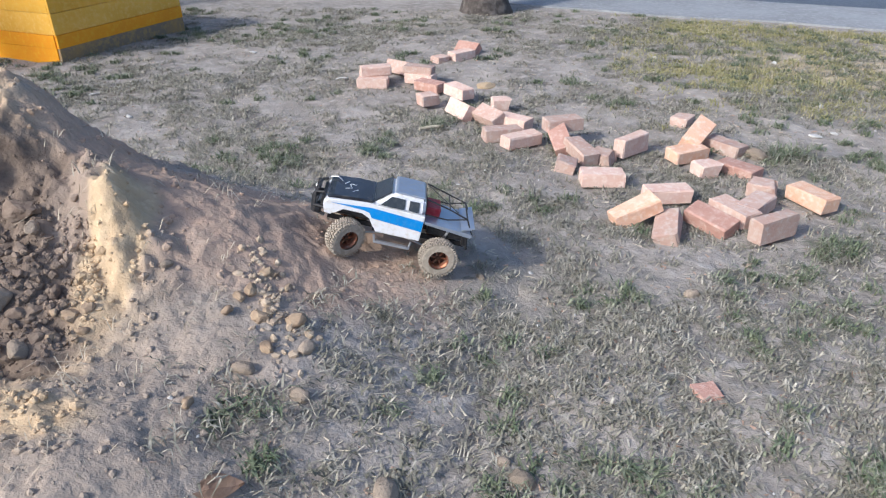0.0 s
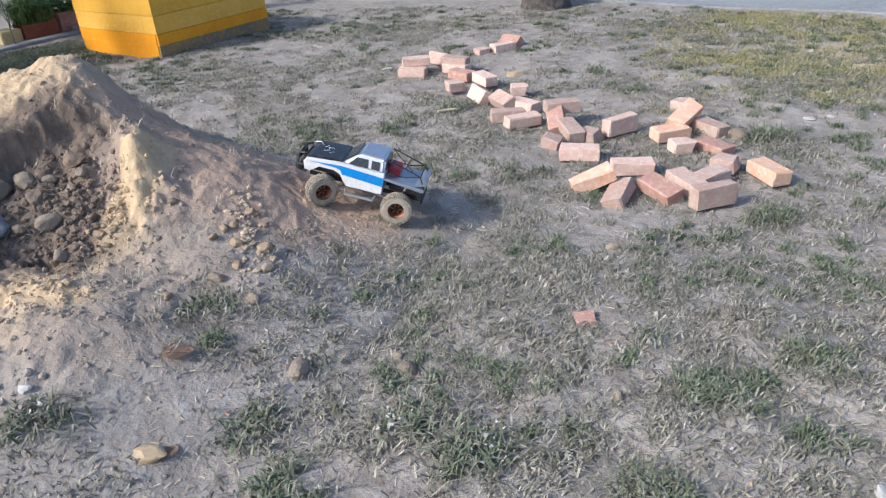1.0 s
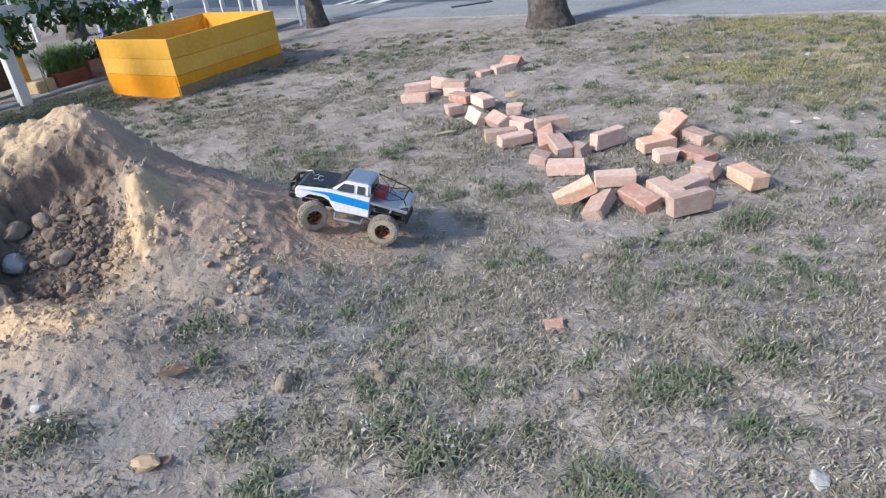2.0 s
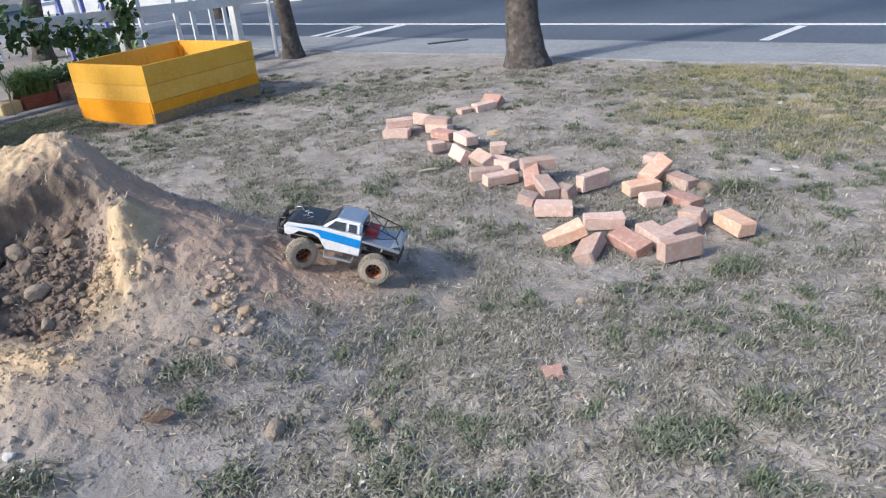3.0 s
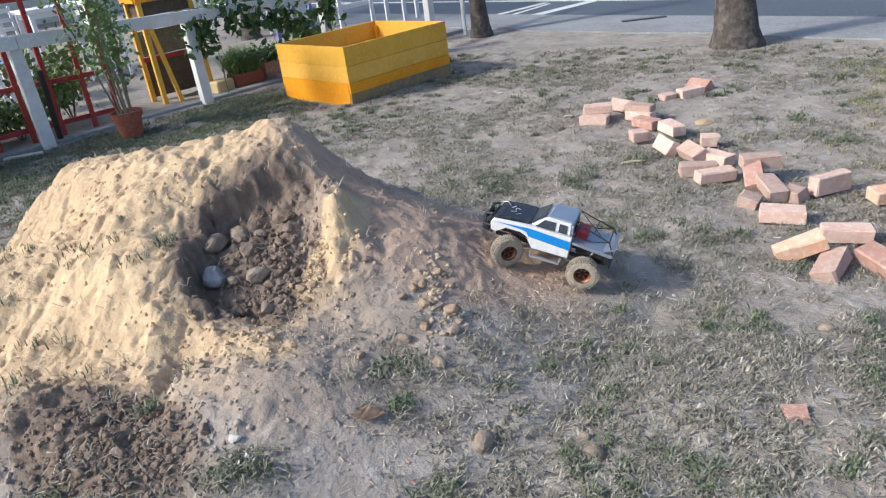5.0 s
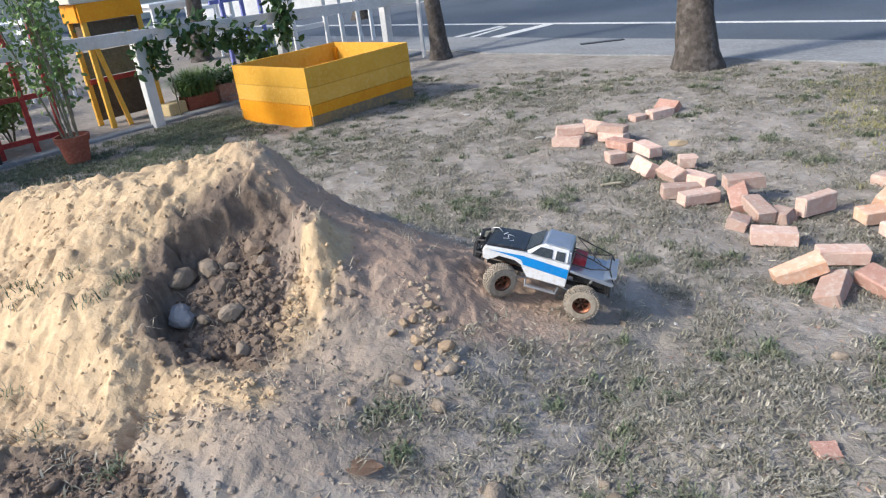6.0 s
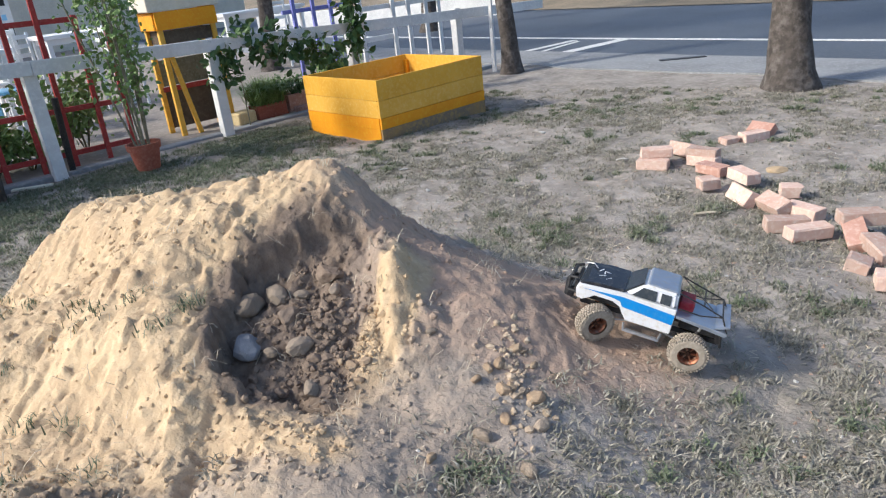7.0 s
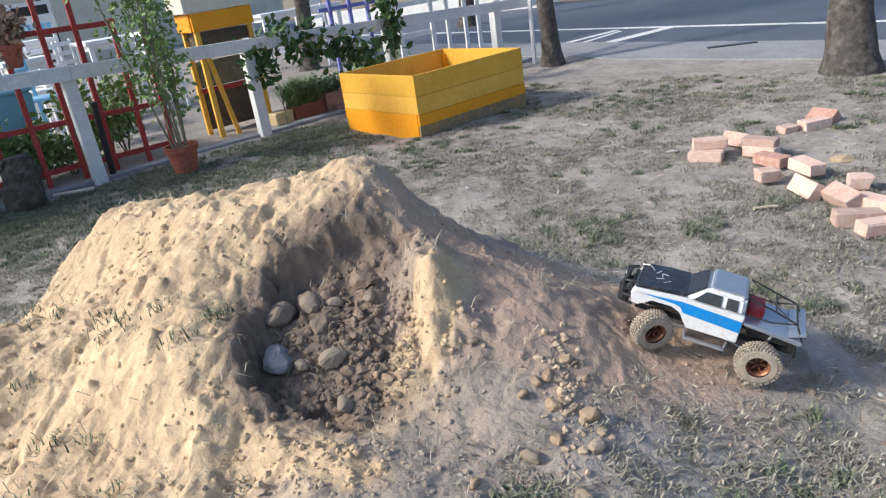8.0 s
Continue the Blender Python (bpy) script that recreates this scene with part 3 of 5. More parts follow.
def truck(m):
    top = tagged(empty("model_truck", m), "white, blue and black radio-controlled crawler truck on dusty tyres", "model truck")
    HW = 0.096
    side = [(-0.088, 0.108), (0.070, 0.108), (0.084, 0.128), (0.098, 0.158), (0.128, 0.172), (0.196, 0.172), (0.222, 0.152), (0.234, 0.138),
            (0.258, 0.142), (0.266, 0.176), (0.250, 0.196), (0.098, 0.210), (-0.088, 0.206)]
    body = part("body", prism(side, -HW, HW, bevel=0.004), SHELL_W, top, "white lower body shell", smooth=False)
    for s in (-1, 1):
        y = s * (HW + 0.0012)
        q = [(-0.086, y, 0.146), (0.092, y, 0.158), (0.104, y, 0.176), (0.125, y, 0.181), (0.20, y, 0.184), (0.24, y, 0.184), (0.10, y, 0.196), (-0.086, y, 0.186)]
        part("stripe", plate(q if s > 0 else q[::-1], 0.0015), SHELL_B, body, "broad blue side stripe")
    hood = part("hood", prism([(0.098, 0.209), (0.252, 0.195), (0.258, 0.199), (0.235, 0.209), (0.16, 0.2165), (0.098, 0.218)], -0.086, 0.086, bevel=0.003), SHELL_K, body, "glossy black bonnet with scratches")
    for k, (x, y, a) in enumerate(((0.19, 0.015, 20), (0.175, -0.02, -15), (0.20, -0.03, 60), (0.165, 0.03, 45), (0.185, -0.005, 100))):
        part("scratch", box(0.026, 0.003, 0.001, pose(x, y, 0.2155 - (x - 0.165) * 0.07, 0, 4, a)), SHELL_W, hood, "pale scrape mark")
    # cab above the belt line
    bm = bmesh.new()
    v = [bm.verts.new(p) for p in ((-0.086, -0.093, 0.205), (0.100, -0.093, 0.207), (0.100, 0.093, 0.207), (-0.086, 0.093, 0.205),
                                   (-0.080, -0.076, 0.258), (0.034, -0.076, 0.260), (0.034, 0.076, 0.260), (-0.080, 0.076, 0.258))]
    for f in ((3, 2, 1, 0), (4, 5, 6, 7), (0, 1, 5, 4), (1, 2, 6, 5), (2, 3, 7, 6), (3, 0, 4, 7)):
        bm.faces.new([v[i] for i in f])
    bmesh.ops.bevel(bm, geom=bm.edges[:], offset=0.010, segments=3, affect="EDGES")
    cab = part("cab", bm, SHELL_W, top, "white cab with tinted windows")
    roof = prism([(-0.080, 0.2585), (0.032, 0.2605), (0.024, 0.266), (-0.070, 0.2655)], -0.072, 0.072, bevel=0.003)
    part("roof", roof, SHELL_S, cab, "silver-blue roof panel")

    def on_side(s, x, z):
        f = (z - 0.206) / 0.053
        return (x, s * (0.093 - 0.017 * f + 0.0012), z)

    for s in (-1, 1):
        for q in (((-0.012, 0.213), (0.072, 0.213), (0.040, 0.2475), (-0.008, 0.2475)), ((-0.062, 0.213), (-0.026, 0.213), (-0.024, 0.2475), (-0.058, 0.2475))):
            pts = [on_side(s, x, z) for x, z in q]
            part("side_window", plate(pts if s < 0 else pts[::-1], 0.0015), TINT, cab, "dark tinted window")
    ws = [(0.0955, -0.080, 0.2145), (0.0955, 0.080, 0.2145), (0.042, 0.068, 0.2575), (0.042, -0.068, 0.2575)]
    part("windscreen", plate(ws, 0.003), SHELL_K, cab, "glossy black windscreen")
    rw = [(-0.0872, 0.075, 0.212), (-0.0872, -0.075, 0.212), (-0.083, -0.062, 0.250), (-0.083, 0.062, 0.250)]
    part("rear_window", plate(rw, 0.0015), TINT, cab)
    # open rear bed
    deck = part("bed", prism([(-0.092, 0.176), (-0.090, 0.186), (-0.262, 0.176), (-0.268, 0.166), (-0.26, 0.16)], -0.094, 0.094, bevel=0.002), SHELL_S, top, "silver-blue sloping bed cover, scuffed")
    part("tail_panel", plate([(-0.225, -0.092, 0.180), (-0.225, 0.092, 0.180), (-0.270, 0.092, 0.198), (-0.270, -0.092, 0.198)], 0.004), SHELL_S, deck, "raised silver tail panel")
    part("fuel_cell", box(0.052, 0.09, 0.035, pose(-0.118, -0.01, 0.2), 0.005), REDPLASTIC, top, "dark red box behind the cab")
    for s in (-1, 1):
        part("cage_tube", rods([(-0.084, s * 0.07, 0.262), (-0.17, s * 0.066, 0.240), (-0.238, s * 0.07, 0.220), (-0.266, s * 0.082, 0.170)], 0.0030), BLACK, top)
        part("cage_tube", rods([(-0.088, s * 0.075, 0.206), (-0.17, s * 0.07, 0.202), (-0.238, s * 0.07, 0.220)], 0.0025), BLACK, top)
    part("cage_tube", rods([(-0.238, -0.07, 0.220), (-0.238, 0.07, 0.220)], 0.0030), BLACK, top)
    part("cage_tube", rods([(-0.088, -0.07, 0.258), (-0.20, 0.066, 0.236)], 0.002), BLACK, top)
    part("cage_tube", rods([(-0.17, -0.066, 0.240), (-0.17, 0.066, 0.240)], 0.0026), BLACK, top)
    # frame and running gear
    for s in (-1, 1):
        part("chassis_rail", box(0.50, 0.006, 0.018, pose(-0.005, s * 0.038, 0.105)), BLACK, top)
        slider = part("side_step", rods([(0.072, s * 0.085, 0.092), (0.066, s * 0.112, 0.078), (-0.056, s * 0.112, 0.078), (-0.062, s * 0.085, 0.092)], 0.0045), STEEL, top, "bright metal side step")
        part("step_plate", box(0.11, 0.014, 0.005, pose(0.005, s * 0.112, 0.0835), 0.001), STEEL, slider)
        for x in (0.167, -0.167):
            shock = part("shock_absorber", add_rod(bmesh.new(), (x, s * 0.062, 0.078), (x - 0.02, s * 0.055, 0.165), 0.006), STEEL, top, "bright spring damper")
            part("spring", add_rod(bmesh.new(), (x - 0.004, s * 0.061, 0.092), (x - 0.014, s * 0.057, 0.135), 0.0085), BLACK, shock)
            part("link_bar", add_rod(bmesh.new(), (x * 0.9, s * 0.045, 0.062), (x * 0.15, s * 0.035, 0.085), 0.0035), STEEL, top)
    for x in (0.167, -0.167):
        axle = part("axle", add_rod(bmesh.new(), (x, -0.085, 0.066), (x, 0.085, 0.066), 0.010), BLACK, top)
        part("gear_case", lathe([(0.004, -0.016), (0.019, -0.012), (0.021, 0.0), (0.019, 0.012), (0.004, 0.016)], 16, pose(x, 0.012, 0.066, 0, 90, 0)), BLACK, axle)
        for s in (-1, 1):
            wheel = part("wheel", rim_mesh(), COPPER, top, "dusty copper-red wheel rim")
            wheel.matrix_local = pose(x, s * 0.110, 0.070) @ pose(0, 0, 0, -90 * s, 0, 20 * s + x * 90)
            part("tyre", tyre_mesh(), DUSTY_RUBBER, wheel, "knobbly rubber tyre caked with dust")
            part("hub", hub_mesh(), HUB_METAL, wheel, "dark brown hub")
            for k in range(6):
                part("spoke", box(0.021, 0.006, 0.008, Matrix.Rotation(2 * pi * k / 6, 4, "Z") @ pose(0.0195, 0, 0.001), 0.001), COPPER, wheel)
    part("gearbox", box(0.10, 0.06, 0.045, pose(0.02, 0, 0.11), 0.006), BLACK, top)
    part("skid_plate", box(0.16, 0.07, 0.006, pose(0.0, 0, 0.083), 0.002), BLACK, top)
    part("inner_arch", box(0.16, 0.15, 0.035, pose(0.165, 0, 0.152), 0.008), BLACK, top)
    part("rear_tray", box(0.15, 0.12, 0.03, pose(-0.185, 0, 0.14), 0.006), BLACK, top)
    part("rear_panel", box(0.022, 0.15, 0.05, pose(-0.248, 0, 0.138, 0, 12, 0), 0.006), BLACK, top)
    # front guard
    guard = part("front_guard", rods([(0.255, -0.07, 0.12), (0.30, -0.06, 0.125), (0.305, -0.045, 0.175), (0.29, -0.03, 0.20), (0.29, 0.03, 0.20), (0.305, 0.045, 0.175), (0.30, 0.06, 0.125), (0.255, 0.07, 0.12)], 0.0058), BLACK, top, "black tube bumper")
    part("guard_bar", rods([(0.30, -0.06, 0.13), (0.30, 0.06, 0.13)], 0.0042), BLACK, guard)
    part("guard_bar", rods([(0.303, -0.05, 0.158), (0.303, 0.05, 0.158)], 0.0035), BLACK, guard)
    for s in (-1, 1):
        lamp = part("headlight", lathe([(0.004, -0.008), (0.011, -0.006), (0.013, 0.006), (0.011, 0.008)], 16, pose(0.295, s * 0.03, 0.178, 0, 90, 0)), BLACK, guard)
        part("lens", lathe([(0.003, 0.008), (0.010, 0.0085), (0.009, 0.011), (0.003, 0.012)], 14, pose(0.295, s * 0.03, 0.178, 0, 90, 0)), STEEL, lamp, "clear lamp lens")
    part("bumper_beam", box(0.030, 0.150, 0.026, pose(0.284, 0, 0.132, 0, -8, 0), 0.007), BLACK, guard, "chunky black plastic bumper")
    part("grille", box(0.012, 0.130, 0.040, pose(0.269, 0, 0.168), 0.004), BLACK, guard)
    for s in (-1, 1):
        part("guard_side", rods([(0.262, s * 0.075, 0.15), (0.296, s * 0.066, 0.148), (0.299, s * 0.052, 0.192), (0.268, s * 0.06, 0.200)], 0.0055), BLACK, guard)
    part("winch", add_rod(bmesh.new(), (0.278, -0.03, 0.14), (0.278, 0.03, 0.14), 0.011), STEEL, guard)
    part("winch_cable", rods([(0.28, -0.055, 0.196), (0.262, -0.07, 0.206), (0.235, -0.06, 0.2155), (0.215, -0.03, 0.216)], 0.002), STEEL, guard, "pale cable loop")
    part("rear_bumper", rods([(-0.25, -0.075, 0.155), (-0.262, -0.07, 0.105), (-0.262, 0.07, 0.105), (-0.25, 0.075, 0.155)], 0.0045), BLACK, top)
    return top


TX, TY, TYAW, TSIZE = 0.135, 1.850, 184.0, 0.93


def truck_pose():
    """Set on the ground by its four tyres."""
    a = radians(TYAW)
    f, l = Vector((cos(a), sin(a), 0)), Vector((-sin(a), cos(a), 0))
    pts = []
    for sx in (1, -1):
        for sy in (1, -1):
            p = Vector((TX, TY, 0)) + f * 0.167 * TSIZE * sx + l * 0.110 * TSIZE * sy
            near_z = max(land(p.x + dx, p.y + dy) for dx in (-0.02, 0, 0.02) for dy in (-0.02, 0, 0.02))
            pts.append((sx, sy, near_z))
    z = sum(p[2] for p in pts) / 4
    px = 0.84 * sum(p[0] * p[2] for p in pts) / 4 / 0.167 / TSIZE
    py = sum(p[1] * p[2] for p in pts) / 4 / 0.110 / TSIZE
    fx, ly = (f + Vector((0, 0, px))).normalized(), (l + Vector((0, 0, py * 0.5))).normalized()
    up = fx.cross(ly).normalized()
    ly = up.cross(fx)
    m = Matrix((fx, ly, up)).transposed().to_4x4()
    m.translation = Vector((TX, TY, z - 0.004))
    return m @ Matrix.Diagonal((TSIZE, TSIZE, TSIZE, 1))


truck(truck_pose())


# ---- fence ----
def fence():
    top = tagged(empty("fence", fence_pose(0, 0)), "low white-painted wooden post and rail fence", "fence")
    for k, s in enumerate((-1.6, 0.0, 1.6, 3.28, 4.95)):
        part("post", box(0.105, 0.10, 1.10 - 0.03 * s, pose(s, 0, 0.43 - 0.015 * s, 0, 0, 0), 0.004), WHITE, top)
    for s0, s1 in ((-3.2, 0.02), (0.024, 3.29), (3.294, 6.6)):
        z0, z1 = 0.935 - 0.035 * s0, 0.935 - 0.035 * s1
        a = atan2(z1 - z0, s1 - s0)
        part("rail", box(hypot(s1 - s0, z1 - z0), 0.035, 0.115, pose((s0 + s1) / 2, -0.07, (z0 + z1) / 2) @ Matrix.Rotation(-a, 4, "Y"), 0.003), WHITE, top)
    return top


fence()


# ---- trees ----
def limb_mesh(points, radii, seg=14, wob=0.0, seed=0):
    rnd = random.Random(seed)
    bm = bmesh.new()
    rings = []
    for i, (p, r) in enumerate(zip(points, radii)):
        p = Vector(p)
        a = Vector(points[max(i - 1, 0)])
        b = Vector(points[min(i + 1, len(points) - 1)])
        q = (b - a).to_track_quat("Z", "Y")
        ring = []
        for k in range(seg):
            t = 2 * pi * k / seg
            rr = r * (1 + wob * (0.5 * sin(3 * t + seed) + 0.3 * sin(7 * t + i * 0.3) + rnd.uniform(-0.35, 0.35)))
            ring.append(bm.verts.new(p + q @ Vector((rr * cos(t), rr * sin(t), 0))))
        rings.append(ring)
    for a, b in zip(rings[:-1], rings[1:]):
        for k in range(seg):
            bm.faces.new((a[k], a[(k + 1) % seg], b[(k + 1) % seg], b[k]))
    bm.faces.new(rings[0][::-1])
    bm.faces.new(rings[-1])
    return bm


def leaf_cloud(centres, count, size, seed, spread, drop=0.3):
    """Many small pointed leaves round the given centres, as vertices and faces."""
    rnd = np.random.default_rng(seed)
    c = np.asarray(centres, float)[rnd.integers(0, len(centres), count)]
    p = c + rnd.normal(0, 1, (count, 3)) * np.asarray(spread)
    d = rnd.normal(0, 1, (count, 3))
    d[:, 2] -= drop
    d /= np.linalg.norm(d, axis=1)[:, None]
    s = np.cross(d, rnd.normal(0, 1, (count, 3)))
    s /= np.linalg.norm(s, axis=1)[:, None]
    n = np.cross(s, d)
    L = size * rnd.uniform(0.6, 1.3, count)[:, None]
    v = np.stack([p, p + d * L * 0.28 + s * L * 0.27 + n * L * 0.05, p + d * L * 0.68 + s * L * 0.24 + n * L * 0.09, p + d * L,
                  p + d * L * 0.68 - s * L * 0.24 + n * L * 0.09, p + d * L * 0.28 - s * L * 0.27 + n * L * 0.05], 1).reshape(-1, 3)
    f = np.arange(count * 6).reshape(-1, 6)
    f = np.concatenate([f[:, [0, 1, 2, 3]], f[:, [0, 3, 4, 5]]])
    return v.tolist(), f.tolist()


def tree(x, y, r, seed, label, height=5.5, lean=(0.0, 0.0), crown=2600):
    top = tagged(empty("tree", pose(x, y, 0)), label, "tree")
    rnd = random.Random(seed)
    hs = [-0.1, 0.0, 0.06, 0.15, 0.3, 0.55, 0.9, 1.4, 2.0, 2.8, 3.6]
    flare = [1.75, 1.62, 1.42, 1.25, 1.12, 1.04, 1.0, 0.97, 0.93, 0.86, 0.78]
    pts = [(lean[0] * h + 0.03 * sin(h * 2 + seed), lean[1] * h + 0.03 * cos(h * 1.7 + seed), h) for h in hs]
    part("trunk", limb_mesh(pts, [r * f for f in flare], 22, 0.09, seed), BARK, top, smooth=True)
    ends = []
    base = Vector(pts[-1])
    for k in range(5):
        a = 2 * pi * k / 5 + rnd.uniform(-0.4, 0.4)
        e = base + Vector((cos(a) * rnd.uniform(0.9, 1.6), sin(a) * rnd.uniform(0.9, 1.6), height - 3.6 + rnd.uniform(-0.6, 0.6)))
        mid = (base + e) / 2 + Vector((cos(a) * 0.25, sin(a) * 0.25, -0.1))
        part("limb", limb_mesh([base - Vector((0, 0, 0.2)), mid, e], [r * 0.5, r * 0.3, r * 0.12], 8, 0.05, k), BARK, top, smooth=True)
        ends += [mid, e, e + Vector((0.3, 0.2, 0.4)), e + Vector((-0.4, 0.1, 0.1))]
    v, f = leaf_cloud(ends, crown, 0.16, seed, (0.55, 0.55, 0.4))
    mesh_object("crown", v, f, LEAF, top)
    return top


tree(0.48, 6.90, 0.165, 3, "stout roadside tree with grey rough bark and a flared foot", 6.0, (0.005, 0.0))
tree(-2.76, 8.24, 0.098, 8, "slim dark-barked tree beside the road", 5.5, (-0.03, 0.02), 2000)


# ---- things along the fence ----
kerb = part("kerb", box(7.4, 0.13, 0.18, pose(1.9, 0.06, -0.055), 0.008), CONCRETE)
kerb.matrix_world = fence_pose(0, 0.02)
tagged(kerb, "low weathered concrete kerb under the fence", "kerb", kind="structure")
paving = part("garden_floor", box(30, 40, 0.06, pose(-9.3, 20.2, -0.018)), PAVING)
paving.matrix_world = fence_pose(0, 0.05)
tagged(paving, "dusty pale paving of the garden behind the fence", "floor", kind="structure")


def bar(parent, name, s0, z0, s1, z1, w, t, mat, y=0.0):
    a = atan2(z1 - z0, s1 - s0)
    m = pose((s0 + s1) / 2, y, (z0 + z1) / 2) @ Matrix.Rotation(-a, 4, "Y")
    return part(name, box(hypot(s1 - s0, z1 - z0), t, w, m, 0.002), mat, parent)


def red_trellis():
    top = tagged(empty("trellis", fence_pose(0, 0.3)), "dull red painted wooden lattice panel behind the fence", "trellis")
    for s, z1 in ((-1.55, 1.6), (-1.25, 1.6), (-0.95, 1.6), (-0.62, 1.6), (-0.33, 1.6), (-0.03, 1.6), (0.24, 1.6), (0.54, 1.29), (0.79, 1.14)):
        bar(top, "upright", s, -0.01, s + 0.02, z1, 0.042, 0.03, REDPAINT)
    for s0, z0, s1, z1 in ((-1.6, 1.29, 0.60, 1.255), (-1.6, 0.55, 0.84, 0.50), (-1.6, 0.15, 0.80, 0.12)):
        bar(top, "crossbar", s0, z0, s1, z1, 0.045, 0.03, REDPAINT, 0.031)
    return top


red_trellis()
pipe = part("pipe", add_rod(bmesh.new(), (0, 0, -0.02), (0.03, 0, 0.66), 0.028, seg=14), BLACK)
pipe.matrix_world = fence_pose(0.13, 0.08)
tagged(pipe, "short black pipe standing behind a fence post", "pipe")


def planter_stand():
    top = tagged(empty("planter_stand", fence_pose(1.34, 0.45)), "tall yellow and cream wooden stand carrying a plant box", "planter stand")
    W, D = 0.60, 0.34
    for x in (0.02, W - 0.02):
        for y in (0.02, D - 0.02):
            part("leg", box(0.05, 0.045, 1.06, pose(x, y, 0.53), 0.003), YELLOW_MID, top)
    part("brace", box(0.045, 0.03, 0.84, pose(0.12, -0.02, 0.42, 0, -9, 0), 0.003), YELLOW_MID, top, "slanting yellow brace")
    part("apron", box(W + 0.04, 0.025, 0.17, pose(W / 2, -0.015, 1.135), 0.003), YELLOW_LOW, top)
    part("apron", box(0.025, D, 0.17, pose(-0.022, D / 2 + 0.002, 1.135), 0.003), YELLOW_LOW, top)
    part("apron", box(0.025, D, 0.17, pose(W + 0.022, D / 2 + 0.002, 1.135), 0.003), YELLOW_LOW, top)
    part("shelf", box(W - 0.06, D - 0.02, 0.12, pose(W / 2, D / 2 + 0.01, 0.975), 0.003), DARKWOOD, top, "dark shelf board")
    part("back_board", box(W - 0.05, 0.02, 0.26, pose(W / 2, D - 0.03, 0.62), 0.003), STEM, top, "weathered grey-brown back board")
    part("back_board", box(W - 0.05, 0.02, 0.42, pose(W / 2, D - 0.028, 0.27), 0.003), DARKWOOD, top)
    part("crossbar", box(W - 0.05, 0.02, 0.05, pose(W / 2, D - 0.055, 0.46), 0.003), REDPAINT, top, "dark red rail")
    part("tray", box(W + 0.14, D + 0.08, 0.18, pose(W / 2 - 0.01, D / 2, 1.315), 0.006), CREAM, top, "cream painted plant tray")
    part("tray_rim", box(W + 0.18, D + 0.12, 0.025, pose(W / 2 - 0.01, D / 2, 1.418), 0.004), WHITE, top)
    v, f = leaf_cloud([(x * 0.1, D / 2, 1.50) for x in range(0, 7)], 900, 0.09, 5, (0.05, 0.09, 0.06), -0.6)
    mesh_object("foliage", v, f, LEAF, top, "dense dark green leaves")
    return top


planter_stand()


def clay_pot(r, h, m, label, mat=TERRACOTTA):
    top = tagged(empty("plant_pot", m), label, "plant pot")
    part("pot", lathe([(r * 0.68, 0), (r * 0.95, h * 0.8), (r * 1.06, h * 0.8), (r * 1.1, h), (r * 0.98, h), (r * 0.93, h * 0.86)], 28), mat, top, smooth=False)
    part("soil", lathe([(r * 0.2, h * 0.84), (r * 0.94, h * 0.87), (r * 0.3, h * 0.9)], 20), DARKWOOD, top)
    return top


def tall_shrub():
    top = clay_pot(0.13, 0.26, Matrix.Translation((-4.34, 3.73, -0.015)), "red clay pot with a tall thin-stemmed leafy shrub")
    rnd = random.Random(4)
    ends = []
    for k in range(9):
        a = rnd.uniform(0, 2 * pi)
        lean = rnd.uniform(0.03, 0.24)
        hgt = rnd.uniform(1.0, 2.0)
        p0 = Vector((0.05 * cos(a), 0.05 * sin(a), 0.2))
        p2 = p0 + Vector((cos(a) * lean * hgt * 0.8 - 0.12 * hgt, sin(a) * lean * hgt * 0.8 + 0.05, hgt))
        p1 = (p0 + p2) / 2 + Vector((cos(a) * 0.03, sin(a) * 0.03, 0.08))
        part("stem", limb_mesh([p0, (p0 + p1) / 2, p1, (p1 + p2) / 2, p2], [0.009, 0.008, 0.007, 0.005, 0.003], 6), STEM, top)
        for j in range(9):
            t = 0.3 + 0.7 * j / 8
            q = p0.lerp(p1, t * 2) if t < 0.5 else p1.lerp(p2, t * 2 - 1)
            ends.append(q)
    v, f = leaf_cloud(ends, 1300, 0.052, 12, (0.085, 0.085, 0.08), 0.5)
    mesh_object("foliage", v, f, LIGHTLEAF, top, "sparse light green narrow leaves")
    return top


tall_shrub()


def blades(count, spots, height, width, seed, bend=0.5, spread=0.03):
    """Tapered grass blades from the given (x, y, z) spots, as vertices and faces."""
    rnd = np.random.default_rng(seed)
    c = np.asarray(spots, float)[rnd.integers(0, len(spots), count)]
    p = c + np.c_[rnd.normal(0, spread, (count, 2)), np.zeros(count)]
    a = rnd.uniform(0, 2 * np.pi, count)
    out = np.c_[np.cos(a), np.sin(a), np.zeros(count)]
    side = np.c_[-np.sin(a), np.cos(a), np.zeros(count)]
    h = (height * rnd.uniform(0.45, 1.25, count))[:, None]
    w = (width * rnd.uniform(0.6, 1.3, count))[:, None]
    b = (bend * rnd.uniform(0.2, 1.5, count))[:, None]
    up = np.array([[0, 0, 1.0]])
    m = p + up * h * 0.55 + out * h * b * 0.35
    t = p + up * h * np.maximum(0.95 - 0.35 * b, 0.25) + out * h * b
    v = np.stack([p - side * w, p + side * w, m + side * w * 0.8, m - side * w * 0.8, t], 1).reshape(-1, 3)
    i = np.arange(count)[:, None] * 5
    return v.tolist(), (i + np.array([[0, 1, 2, 3]])).tolist() + (i + np.array([[3, 2, 4]])).tolist()


